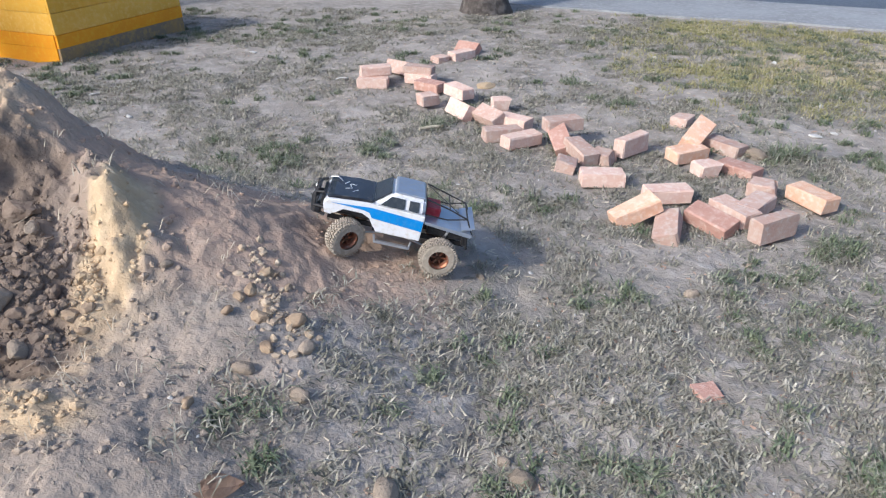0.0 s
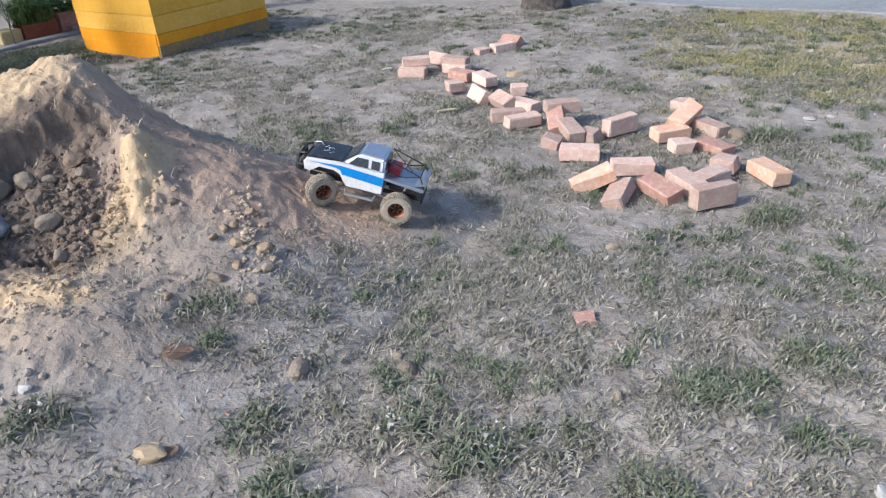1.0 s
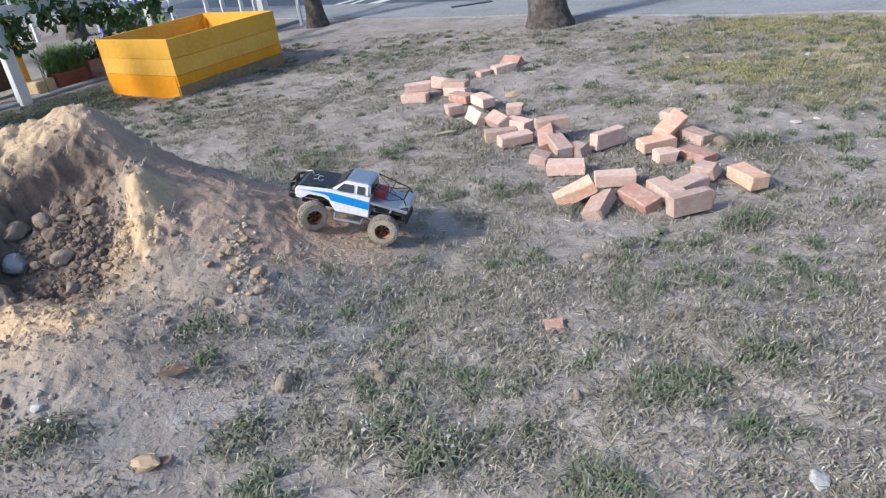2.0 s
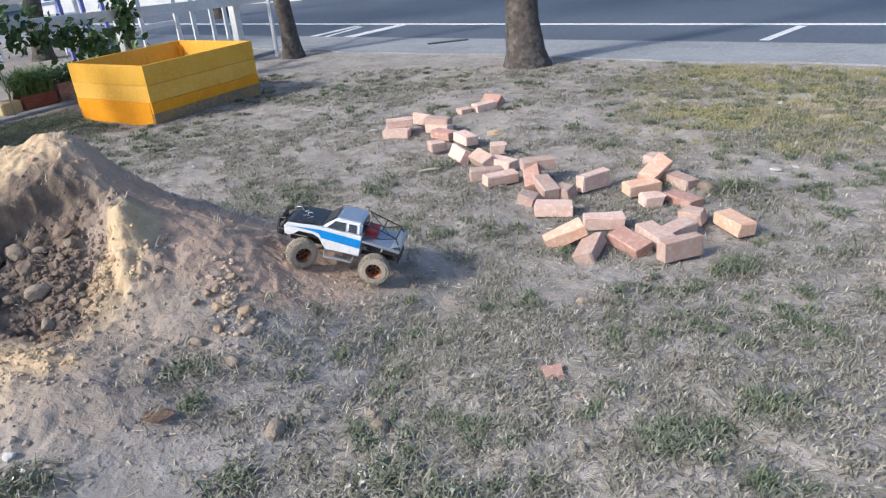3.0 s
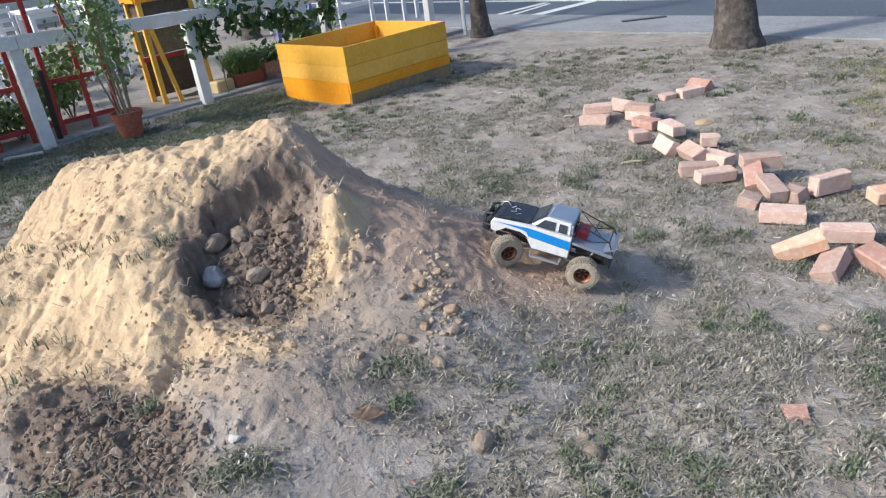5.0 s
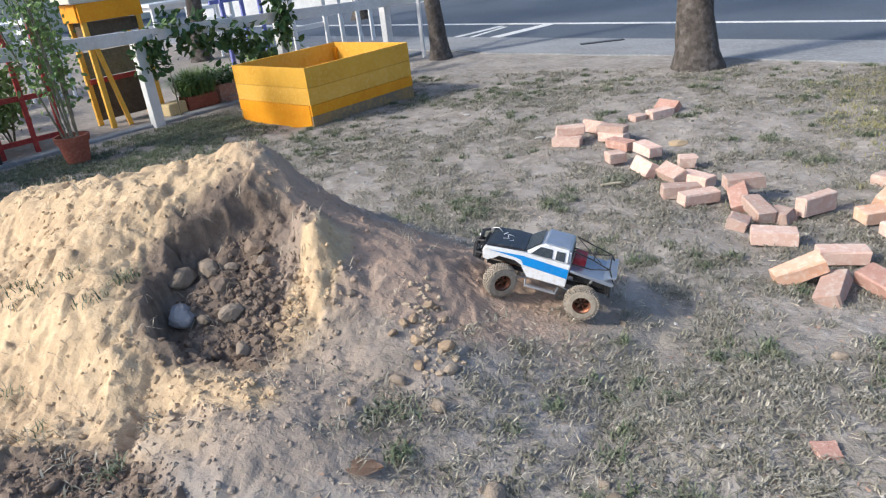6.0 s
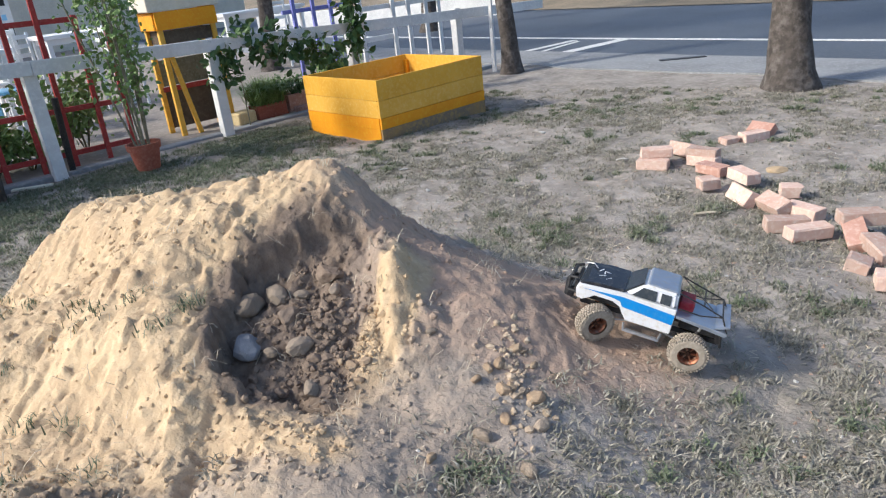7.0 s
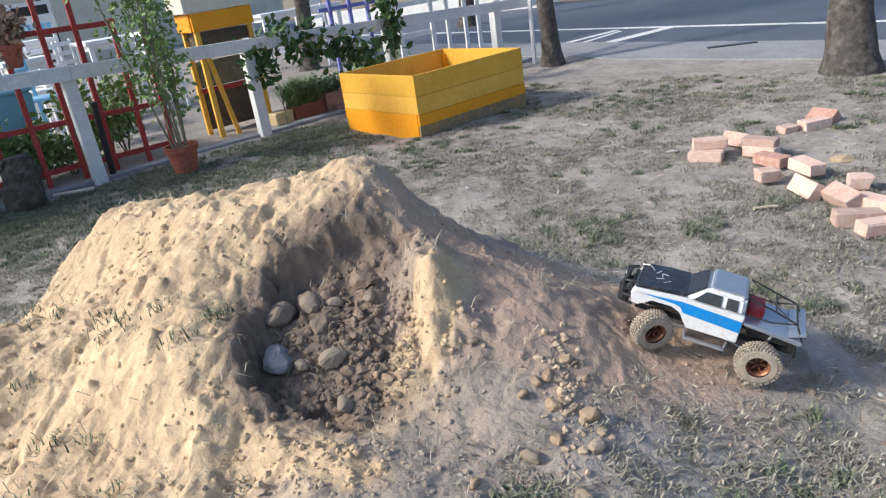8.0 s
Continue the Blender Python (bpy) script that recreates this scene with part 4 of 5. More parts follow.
def trough(s, off, L, W, H, mat, label, plant, pmat, hgt, seed):
    top = tagged(empty("planter_trough", fence_pose(s, off, 0.005)), label, "planter trough")
    bm = bmesh.new()
    for x, y, sx, sy in ((L / 2, 0.0125, L, 0.025), (L / 2, W - 0.0125, L, 0.025), (0.0125, W / 2, 0.025, W - 0.05), (L - 0.0125, W / 2, 0.025, W - 0.05)):
        add_box(bm, sx, sy, H, pose(x, y, H / 2), 0.004)
    add_box(bm, L + 0.02, W + 0.02, 0.02, pose(L / 2, W / 2, 0.012), 0.003)
    part("trough", bm, mat, top)
    part("soil", box(L - 0.052, W - 0.052, 0.03, pose(L / 2, W / 2, H - 0.03)), DARKWOOD, top)
    if plant == "grass":
        v, f = blades(1500, [(x, y, H - 0.02) for x in np.linspace(0.05, L - 0.05, 7) for y in (0.06, W - 0.06)], hgt, 0.0045, seed, 0.95, 0.03)
    else:
        v, f = leaf_cloud([(x, W / 2, H + hgt * z) for x in np.linspace(0.03, L - 0.03, 5) for z in (0.2, 0.6, 1)], 380, 0.05, seed, (0.05, 0.05, 0.05), -0.3)
    mesh_object("foliage", v, f, pmat, top)
    return top


trough(2.14, 0.30, 0.36, 0.20, 0.15, TERRACOTTA, "red clay trough full of bright green grassy plant", "grass", LIGHTLEAF, 0.34, 3)
trough(2.56, 0.34, 0.30, 0.20, 0.19, REDBRICK, "brick-red trough with small dark green plants", "leaf", LEAF, 0.10, 6)
slab = part("stone_block", box(0.24, 0.18, 0.13, pose(0, 0, 0.065, 0, 0, 12), 0.015), SANDSTONE)
slab.matrix_world = fence_pose(1.98, 0.36, 0.005)
tagged(slab, "pale yellow stone block lying behind the fence", "stone block")
for s, off, z, yaw in ((2.66, 0.22, 0.072, 4), (2.86, 0.25, 0.072, -8)):
    p = at_fence(s, off, z)
    brick(p.x, p.y, p.z + 0.012, yaw + 70, 0, 0, RED, "red clay brick laid against the planter trough", "edging bricks")


def vine(name, spots, count, size, seed, label, spread):
    top = tagged(empty(name, fence_pose(0, 0)), label, "climbing vine")
    v, f = leaf_cloud(spots, count, size, seed, spread, 0.4)
    mesh_object("leaves", v, f, LEAF, top)
    a = Vector(spots[0])
    a.z = 0.05
    pts = [a] + [Vector(p) for p in spots[::2]]
    part("stem", limb_mesh(pts, [0.007] * len(pts), 6), STEM, top)
    return top


vine("vine", [(1.85 + 0.10 * k, -0.02 - 0.05 * (k % 3), 0.90 - 0.03 * k + 0.10 * sin(k * 1.9)) for k in range(13)], 420, 0.10, 21, "broad-leaved green vine hanging over the fence rail", (0.07, 0.07, 0.085))
vine("vine", [(3.26 + 0.02 * sin(k), -0.10, 0.62 + 0.085 * k) for k in range(10)], 300, 0.10, 25, "leafy green vine climbing a white fence post", (0.06, 0.05, 0.05))
vine("vine", [(1.65 + 0.06 * (k % 2), -0.03, 0.85 - 0.06 * k) for k in range(6)], 140, 0.09, 27, "green vine trailing down a fence post", (0.07, 0.05, 0.05))


def sapling(s, off, h, seed, label):
    top = tagged(empty("shrub", fence_pose(s, off)), label, "shrub")
    rnd = random.Random(seed)
    ends = []
    for k in range(5):
        a = 2 * pi * k / 5 + rnd.uniform(-0.5, 0.5)
        e = Vector((cos(a) * 0.22, sin(a) * 0.22, h * rnd.uniform(0.65, 1.0)))
        part("stem", limb_mesh([(0, 0, -0.02), (e.x * 0.4, e.y * 0.4, h * 0.4), e], [0.009, 0.007, 0.003], 6), STEM, top)
        ends += [e, e * 0.75, e * 0.5 + Vector((0, 0, 0.05))]
    v, f = leaf_cloud(ends, 420, 0.075, seed, (0.08, 0.08, 0.07), 0.2)
    mesh_object("foliage", v, f, LIGHTLEAF, top)
    return top


sapling(-0.30, 0.75, 0.50, 2, "low leafy green shrub behind the lattice")
sapling(-0.05, 0.62, 0.42, 7, "low leafy green shrub behind the lattice")
sapling(0.30, 0.62, 0.78, 5, "light green bush behind the lattice")
sapling(0.52, 0.85, 0.70, 15, "light green bush behind the lattice")
sapling(-0.75, 0.7, 0.6, 9, "low leafy green shrub behind the lattice")
sapling(3.6, 0.8, 0.60, 13, "green bush behind the fence")


def lattice(name, s0, off, uprights, bars, z0, mat, label, w=0.05):
    top = tagged(empty(name, fence_pose(s0, off)), label, "trellis")
    for s, z1 in uprights:
        bar(top, "upright", s, z0, s, z1, w, 0.035, mat)
    for a, b, z in bars:
        bar(top, "crossbar", a, z, b, z, w, 0.03, mat, 0.034)
    return top


lattice("trellis", 3.1, 1.0, [(0.14, 1.9), (0.42, 1.9), (0.68, 1.9), (0.96, 1.9)], [(0.0, 1.06, 1.33), (0.0, 1.06, 1.02), (0.0, 1.06, 1.62)], -0.02, BLUEPAINT, "violet-blue painted wooden lattice", 0.045)
lattice("trellis", 4.9, 2.0, [(0.10, 1.9), (0.72, 1.9), (1.03, 1.9), (1.40, 1.9), (1.68, 1.9)], [(-0.1, 1.75, 0.86), (-0.1, 1.75, 1.5), (-0.1, 0.75, 0.42)], -0.02, WHITE, "white painted wooden lattice screen beside the road", 0.07)
stake = part("stake", box(0.045, 0.045, 1.3, pose(0, 0, 0.6), 0.003), WHITE)
stake.matrix_world = Matrix.Translation((-3.05, 8.42, 0))
tagged(stake, "thin white stake beside a tree trunk", "stake")


def table(s, off, L, W, H, label):
    top = tagged(empty("table", fence_pose(s, off, 0.01)), label, "table")
    part("tabletop", box(L, W, 0.05, pose(L / 2, W / 2, H - 0.025), 0.004), BRIGHTWHITE, top)
    part("apron", box(L - 0.12, W - 0.12, 0.07, pose(L / 2, W / 2, H - 0.087)), BRIGHTWHITE, top)
    for x in (0.06, L - 0.06):
        for y in (0.06, W - 0.06):
            part("leg", box(0.055, 0.055, H - 0.05, pose(x, y, (H - 0.05) / 2), 0.003), BRIGHTWHITE, top)
    return top


table(0.42, 4.0, 0.55, 0.6, 1.13, "tall white painted wooden table in the garden")
table(1.12, 3.4, 0.85, 0.7, 1.02, "tall white painted wooden table in the garden")
table(-0.9, 4.6, 0.9, 0.7, 1.05, "tall white painted wooden table in the garden")
table(4.2, 4.6, 1.6, 0.6, 0.95, "long white painted wooden table in the garden")


def chair(s, off, turn, mat, label):
    top = tagged(empty("chair", fence_pose(s, off, 0.01) @ pose(0, 0, 0, 0, 0, turn)), label, "chair")
    part("seat", box(0.42, 0.42, 0.035, pose(0, 0, 0.60), 0.008), mat, top)
    for x in (-0.18, 0.18):
        for y in (-0.18, 0.18):
            part("leg", box(0.035, 0.035, 0.585, pose(x, y, 0.292), 0.003), mat, top)
        part("back_post", box(0.035, 0.03, 0.46, pose(x, 0.19, 0.845), 0.003), mat, top)
    for z in (0.78, 0.9, 1.02):
        part("back_slat", box(0.33, 0.02, 0.055, pose(0, 0.19, z), 0.003), mat, top)
    return top


chair(0.35, 2.9, -15, BRIGHTWHITE, "white slatted wooden chair beside a white table")
chair(-0.25, 3.3, 35, BRIGHTWHITE, "white slatted wooden chair beside a white table")
table(0.0, 2.5, 0.5, 0.45, 0.98, "narrow white painted wooden table in the garden")
chair(0.75, 3.6, 20, BRIGHTWHITE, "white slatted wooden chair beside a white table")
chair(1.0, 4.6, 190, BRIGHTWHITE, "white slatted wooden chair beside a white table")
chair(0.22, 1.9, 60, SKYBLUE, "sky-blue slatted chair in the garden")
chair(1.9, 3.3, 100, BRIGHTWHITE, "white slatted wooden chair beside a white table")
chair(5.1, 4.2, 10, BRIGHTWHITE, "white slatted wooden chair beside a white table")


def tub():
    top = tagged(empty("storage_tub", fence_pose(-0.28, 1.25, 0.01)), "light blue plastic tub standing in the garden", "storage tub")
    bm = bmesh.new()
    v = [bm.verts.new(p) for p in ((-0.16, -0.12, 0), (0.16, -0.12, 0), (0.16, 0.12, 0), (-0.16, 0.12, 0), (-0.2, -0.16, 0.76), (0.2, -0.16, 0.76), (0.2, 0.16, 0.76), (-0.2, 0.16, 0.76))]
    for f in ((3, 2, 1, 0), (4, 5, 6, 7), (0, 1, 5, 4), (1, 2, 6, 5), (2, 3, 7, 6), (3, 0, 4, 7)):
        bm.faces.new([v[i] for i in f])
    bmesh.ops.bevel(bm, geom=bm.edges[:], offset=0.015, segments=2, affect="EDGES")
    part("tub", bm, SKYBLUE, top)
    part("lid", box(0.43, 0.35, 0.04, pose(0, 0, 0.782), 0.01), SKYBLUE, top)
    return top


tub()


def notice_board():
    top = tagged(empty("notice_board", fence_pose(0.95, 4.9, 0.0)), "white board with a line of blue lettering", "notice board")
    part("board", box(0.55, 0.03, 0.42, pose(0, 0, 1.40), 0.003), WHITE, top)
    for x in (-0.22, 0.22):
        part("leg", box(0.045, 0.03, 1.22, pose(x, 0.031, 0.61), 0.002), WHITE, top)
    part("header", box(0.45, 0.008, 0.12, pose(0, -0.019, 1.50)), BLACK, top)
    for k in range(5):
        part("bar", box(0.06, 0.006, 0.075, pose(-0.17 + k * 0.085, -0.0185, 1.29)), SKYBLUE, top, "blue bar of lettering")
    return top


notice_board()


def hanging_pot():
    top = tagged(empty("hanging_pot", fence_pose(-0.28, 0.22, 1.03)), "red-brown clay pot of dark foliage hung on the red lattice", "plant pot")
    part("pot", lathe([(0.05, 0), (0.085, 0.15), (0.095, 0.15), (0.095, 0.18), (0.08, 0.18)], 20), TERRACOTTA, top)
    part("hook", rods([(0, 0.08, 0.17), (0, 0.10, 0.25), (0, 0.07, 0.27)], 0.006), BLACK, top)
    v, f = leaf_cloud([(0, 0, 0.24), (0.05, 0, 0.32), (-0.06, 0, 0.36)], 360, 0.07, 3, (0.06, 0.06, 0.07), -0.2)
    mesh_object("foliage", v, f, DEADLEAF, top, "rusty brown leaves")
    return top


hanging_pot()
tree(*at_fence(4.6, 4.0).to_2d(), 0.12, 17, "slim bare-stemmed garden tree behind the fence", 5.5, (0.02, 0.0), 1500)
tree(*at_fence(9.3, 5.2).to_2d(), 0.16, 19, "garden tree near the road behind the lattice", 5.5, (0.0, 0.02), 1500)
tree(*at_fence(1.5, 7.0).to_2d(), 0.16, 23, "garden tree far behind the tables", 5.5, (0.0, 0.02), 1500)
tree(-6.3, 21.2, 0.35, 29, "old thick tree with spreading roots across the road", 6.5, (0.0, 0.0), 2500)
tree(3.2, 23.0, 0.3, 31, "roadside tree across the road", 6.5, (0.0, 0.0), 2500)
wall = part("low_wall", box(8.0, 0.16, 0.5, pose(-4.0, 0, 0.2), 0.01), WHITE)
wall.matrix_world = Matrix.Translation((-6.1, 17.0, 0))
tagged(wall, "low white painted wall at the far road edge", "wall", kind="structure")
house = part("wall_garden", box(40, 0.3, 3.2, pose(0, 0, 1.6)), CREAM)
house.matrix_world = fence_pose(-8, 18.0)
tagged(house, "plain cream building wall behind the garden", "wall", kind="structure")


def shade_bush():
    """Leafy bush at the fence corner, unseen, added to shade the ground before the lattice."""
    top = tagged(empty("bush", pose(-6.35, 2.10, 0)), "unseen dark green bush added by the fence corner to cast shade", "bush")
    rnd = random.Random(9)
    ends = []
    for k in range(9):
        a = 2 * pi * k / 9
        e = Vector((cos(a) * rnd.uniform(0.3, 0.9), sin(a) * rnd.uniform(0.3, 0.9), rnd.uniform(0.7, 1.6)))
        part("stem", limb_mesh([(0, 0, -0.05), (e.x * 0.4, e.y * 0.4, e.z * 0.45), e], [0.03, 0.022, 0.008], 7), STEM, top)
        ends += [e, e * 0.75, e * 0.5]
    v, f = leaf_cloud(ends, 3600, 0.11, 44, (0.25, 0.25, 0.24), 0.2)
    mesh_object("foliage", v, f, LEAF, top)
    return top


shade_bush()
# thin black streak lying on the road edge
road_streak = part("road_patch", box(0.55, 0.10, 0.012, pose(0, 0, 0.012, 0, 0, 22), 0.003), BLACK)
road_streak.matrix_world = Matrix.Translation((-0.72, 8.72, 0.004))
tagged(road_streak, "dark streak on the road edge", "road patch", kind="structure")


# ---- stones and litter ----
def pebble_mesh(seed, mat, squash=0.7, blunt=0.0):
    rnd = random.Random(seed)
    bm = bmesh.new()
    bmesh.ops.create_icosphere(bm, subdivisions=3, radius=1.0)
    dirs = [(Vector([rnd.gauss(0, 1) for _ in range(3)]).normalized(), rnd.uniform(0.55, 0.86) * (1 - blunt) + 0.93 * blunt) for _ in range(11)]
    for v in bm.verts:
        n = v.co.normalized()
        k = 1.0
        for d, cut in dirs:
            q = n.dot(d)
            if q * k > cut:
                k = cut / q
        v.co = n * k * rnd.uniform(0.96, 1.04)
        v.co.z *= squash
        v.co.x *= 1.15
    bmesh.ops.recalc_face_normals(bm, faces=bm.faces[:])
    me = bpy.data.meshes.new("stone")
    bm.to_mesh(me)
    bm.free()
    me.materials.append(mat)
    return me


ROUND = [pebble_mesh(k, STONE, 0.75, 0.55) for k in range(5)]
EARTH = [pebble_mesh(20 + k, CLOD, 0.85) for k in range(3)]
DARK_CLODS = [pebble_mesh(24 + k, DUGCLOD, 0.85) for k in range(3)]
PALE = [pebble_mesh(30 + k, LITTER, 0.4) for k in range(4)]
SLATE = [pebble_mesh(52, SLATEGREY, 0.6, 0.3)]
TAN = [pebble_mesh(43, BONE, 0.42), pebble_mesh(47, BONE, 0.42)]
stone_count = [0]


def stone(x, y, r, kind, label, name="stone", category="stone", yaw=None):
    ob = new(name, kind[stone_count[0] % len(kind)])
    stone_count[0] += 1
    a = stone_count[0] * 77 if yaw is None else yaw
    ob.matrix_world = Matrix.Translation((x, y, land(x, y) + r * 0.18)) @ Matrix.Rotation(radians(a), 4, "Z") @ Matrix.Rotation(radians((stone_count[0] * 41) % 50 - 25), 4, "X") @ Matrix.Diagonal((r * 1.2, r * 0.95, r * 1.15, 1))
    return tagged(ob, label, category, "stones" if name == "stone" else "clods of earth")


for x, y, r in ((-1.030, 1.252, 0.044), (-0.985, 1.335, 0.042), (-0.800, 1.195, 0.036), (-0.690, 1.085, 0.028),
                (-0.905, 1.370, 0.022), (-0.785, 1.405, 0.022), (-0.87, 1.13, 0.02)):
    stone(x, y, r, ROUND, "rounded grey-brown stone lying in the dug pit").matrix_world.translation.z += 0.2 * r
stone(-0.955, 1.125, 0.055, SLATE, "smooth bluish grey stone lying in the dug pit", yaw=150)
for x, y, r in ((-0.845, 1.450, 0.046), (-0.88, 1.262, 0.034), (-0.80, 1.35, 0.022), (-0.71, 1.36, 0.018), (-0.68, 1.27, 0.018), (-0.74, 1.18, 0.022), (-0.86, 1.31, 0.020), (-0.78, 1.05, 0.02), (-0.70, 1.20, 0.024), (-0.77, 1.27, 0.018), (-0.66, 1.12, 0.018), (-0.92, 1.20, 0.018),
                (-0.73, 0.386, 0.022), (-0.869, 0.445, 0.020), (-0.669, 0.439, 0.020), (-0.858, 0.37, 0.018), (-0.514, 0.529, 0.020), (-0.563, 0.46, 0.016), (-0.648, 0.331, 0.022), (-0.791, 0.288, 0.022), (-0.60, 0.40, 0.018), (-0.95, 0.38, 0.02)):
    stone(x, y, r, DARK_CLODS, "dark brown clod of dug earth", "clod", "clod")
for x, y, r in ((-0.577, 1.222, 0.018), (-0.648, 1.198, 0.014), (-0.569, 1.169, 0.014), (-0.633, 1.14, 0.017),
                (-0.162, 1.489, 0.015), (-0.114, 1.465, 0.013), (-0.138, 1.335, 0.018), (-0.151, 1.300, 0.014), (-0.224, 1.363, 0.018), (-0.068, 1.335, 0.026),
                (-0.24, 0.992, 0.016)):
    stone(x, y, r, EARTH, "crumbly brown clod of dry earth", "clod", "clod")
for x, y, r in ((-0.155, 1.14, 0.024), (-0.017, 1.25, 0.023), (-0.002, 1.088, 0.024), (-0.419, 1.382, 0.015), (0.451, 1.821, 0.014), (1.165, 1.778, 0.022),
                (0.236, 0.864, 0.034), (0.508, 0.993, 0.015), (1.176, 0.898, 0.018), (0.551, 0.938, 0.028), (1.433, 2.005, 0.014), (1.794, 3.03, 0.045)):
    stone(x, y, r, ROUND, "small rounded pale brown stone on the ground")
for x, y, r in ((0.483, 4.30, 0.06), (-0.026, 0.475, 0.046)):
    rock = stone(x, y, r, TAN, "ochre stone half sunk in the ground", yaw=10)
    rock.matrix_world = Matrix.Translation((x, y, land(x, y) + r * 0.12)) @ Matrix.Rotation(radians(12), 4, "Z") @ Matrix.Diagonal((r * 1.15, r * 0.7, r * 1.05, 1))
for x, y, r in ((-0.413, 0.538, 0.019), (1.768, 0.631, 0.028), (2.216, 3.356, 0.026), (2.441, 3.849, 0.03), (2.33, 3.40, 0.02), (-0.489, 4.392, 0.036), (2.05, 4.9, 0.026), (1.75, 5.1, 0.022), (2.6, 5.0, 0.03), (-1.3, 5.1, 0.028), (-2.0, 4.0, 0.026), (-1.6, 3.6, 0.022)):
    stone(x, y, r, PALE, "whitish chip of stone on the dusty ground")


def dead_leaf(x, y, yaw, size, label):
    bm = bmesh.new()
    rows = []
    for k in range(7):
        t = k / 6
        w = 0.34 * sin(pi * min(t * 1.05, 1.0)) ** 0.8 + 0.01
        rows.append([bm.verts.new(((t - 0.5) * size, s * w * size, 0.006 + 0.05 * size * abs(s) + 0.04 * size * sin(t * 5))) for s in (-1, 0, 1)])
    for a, b in zip(rows[:-1], rows[1:]):
        for j in range(2):
            bm.faces.new((a[j], b[j], b[j + 1], a[j + 1]))
    bmesh.ops.solidify(bm, geom=bm.faces[:], thickness=0.0015)
    ob = part("dead_leaf", bm, DEADLEAF)
    ob.matrix_world = Matrix.Translation((x, y, land(x, y))) @ Matrix.Rotation(radians(yaw), 4, "Z")
    return tagged(ob, label, "dead leaf")


for x, y, r in ((-0.61, 1.20, 0.02),
                (-0.20, 1.40, 0.02), (-0.15, 1.31, 0.024), (-0.24, 1.30, 0.016), (-0.12, 1.22, 0.02), (-0.18, 1.48, 0.018)):
    stone(x, y, r, EARTH, "crumbly brown clod of dry earth", "clod", "clod")
dead_leaf(-0.11, 0.79, 20, 0.11, "curled dry brown leaf on the slope of the heap")
dead_leaf(0.02, 0.50, 80, 0.06, "curled dry brown leaf beside an ochre stone")
stick = part("stick", rods([(-0.07, 0, 0.01), (0, 0.004, 0.012), (0.07, -0.003, 0.01)], 0.008, 7), STRAW)
stick.matrix_world = Matrix.Translation((0.18, 3.42, 0.0)) @ Matrix.Rotation(radians(25), 4, "Z")
tagged(stick, "short pale stick lying on the ground", "stick")
log = part("log", limb_mesh([(0, 0, -0.05), (0.01, 0, 0.14), (0.03, 0.01, 0.30), (0.02, 0.02, 0.42)], [0.16, 0.145, 0.14, 0.12], 18, 0.12, 4), BARK, smooth=True)
log.matrix_world = fence_pose(-0.62, -0.22)
tagged(log, "short grey-brown log stump at the foot of the fence", "log")
plank = part("plank", box(0.32, 0.05, 0.02, pose(0, 0, 0.012), 0.003), CREAM)
plank.matrix_world = Matrix.Translation((-5.05, 3.13, 0.0)) @ Matrix.Rotation(radians(40), 4, "Z")
tagged(plank, "thin pale offcut of wood on the ground", "plank")

# ---- grass, crumbs and straw ----
rng = np.random.default_rng(11)


def scatter(n, x0, x1, y0, y1, keep):
    """Random spots on the land kept by chance keep(x, y), denser near the camera's side."""
    x = rng.uniform(x0, x1, n)
    y = y0 + (y1 - y0) * rng.uniform(0, 1, n) ** 1.35
    ok = rng.uniform(0, 1, n) < keep(x, y)
    x, y = x[ok], y[ok]
    z = np.maximum(heap_height(x, y), flat_height(x, y))
    return np.c_[x, y, z]


def bare(x, y):
    """1 on open ground, falling to 0 up on the heap, along the road, under the planter and by the truck."""
    k = 1 - smooth(0.05, 0.22, mound_height(x, y))
    k = k * (1 - smooth(6.7, 7.0, 0.375 * x + 0.927 * y))
    along, across = (x + 2.61) * 0.3396 + (y - 4.71) * 0.9406, -(x + 2.61) * 0.9406 + (y - 4.71) * 0.3396
    k = k * (1 - ((along > -0.02) & (along < 1.32) & (across > -0.02) & (across < 1.1)))
    behind = (x - F0.x) * FN.x + (y - F0.y) * FN.y
    return k * (behind < -0.12)


def patch(x, y, size, seed, lo, hi):
    return smooth(lo, hi, fractal(x, y, size, seed, 3))


def turf(name, spots, count, height, width, seed, bend, spread, mat, label):
    v, f = blades(count, spots, height, width, seed, bend, spread)
    return tagged(mesh_object(name, v, f, mat), label, "grass", kind="stuff")


def worn_turf(x, y):
    """The wide patch of matted grass before the bricks."""
    return np.exp(-((x - 0.75) / 0.60) ** 2 - ((y - 1.35) / 0.38) ** 2) + 0.7 * np.exp(-((x - 1.5) / 0.5) ** 2 - ((y - 1.0) / 0.35) ** 2)


green = scatter(7500, -5.5, 5.0, -0.7, 7.0, lambda x, y: bare(x, y) * np.maximum(0.12 * worn_turf(x, y) + patch(x, y, 0.40, 101, -0.1, 0.9), 0.8 * patch(x, y, 0.8, 107, -0.6, 0.3) * smooth(1.2, 2.6, x) * smooth(1.5, 4, y)))
turf("grass", green, 72000, 0.036, 0.0030, 1, 1.25, 0.020, GRASS_G, "thin tufts of short green grass")
dry = scatter(30000, -5.5, 5.0, -0.7, 7.0, lambda x, y: bare(x, y) * np.clip(0.16 + 0.84 * patch(x, y, 0.45, 111, -0.25, 0.4) + worn_turf(x, y), 0, 1))
turf("dry_grass", dry, 230000, 0.027, 0.0027, 2, 1.9, 0.028, GRASS_D, "worn mat of short dry grey-green grass")
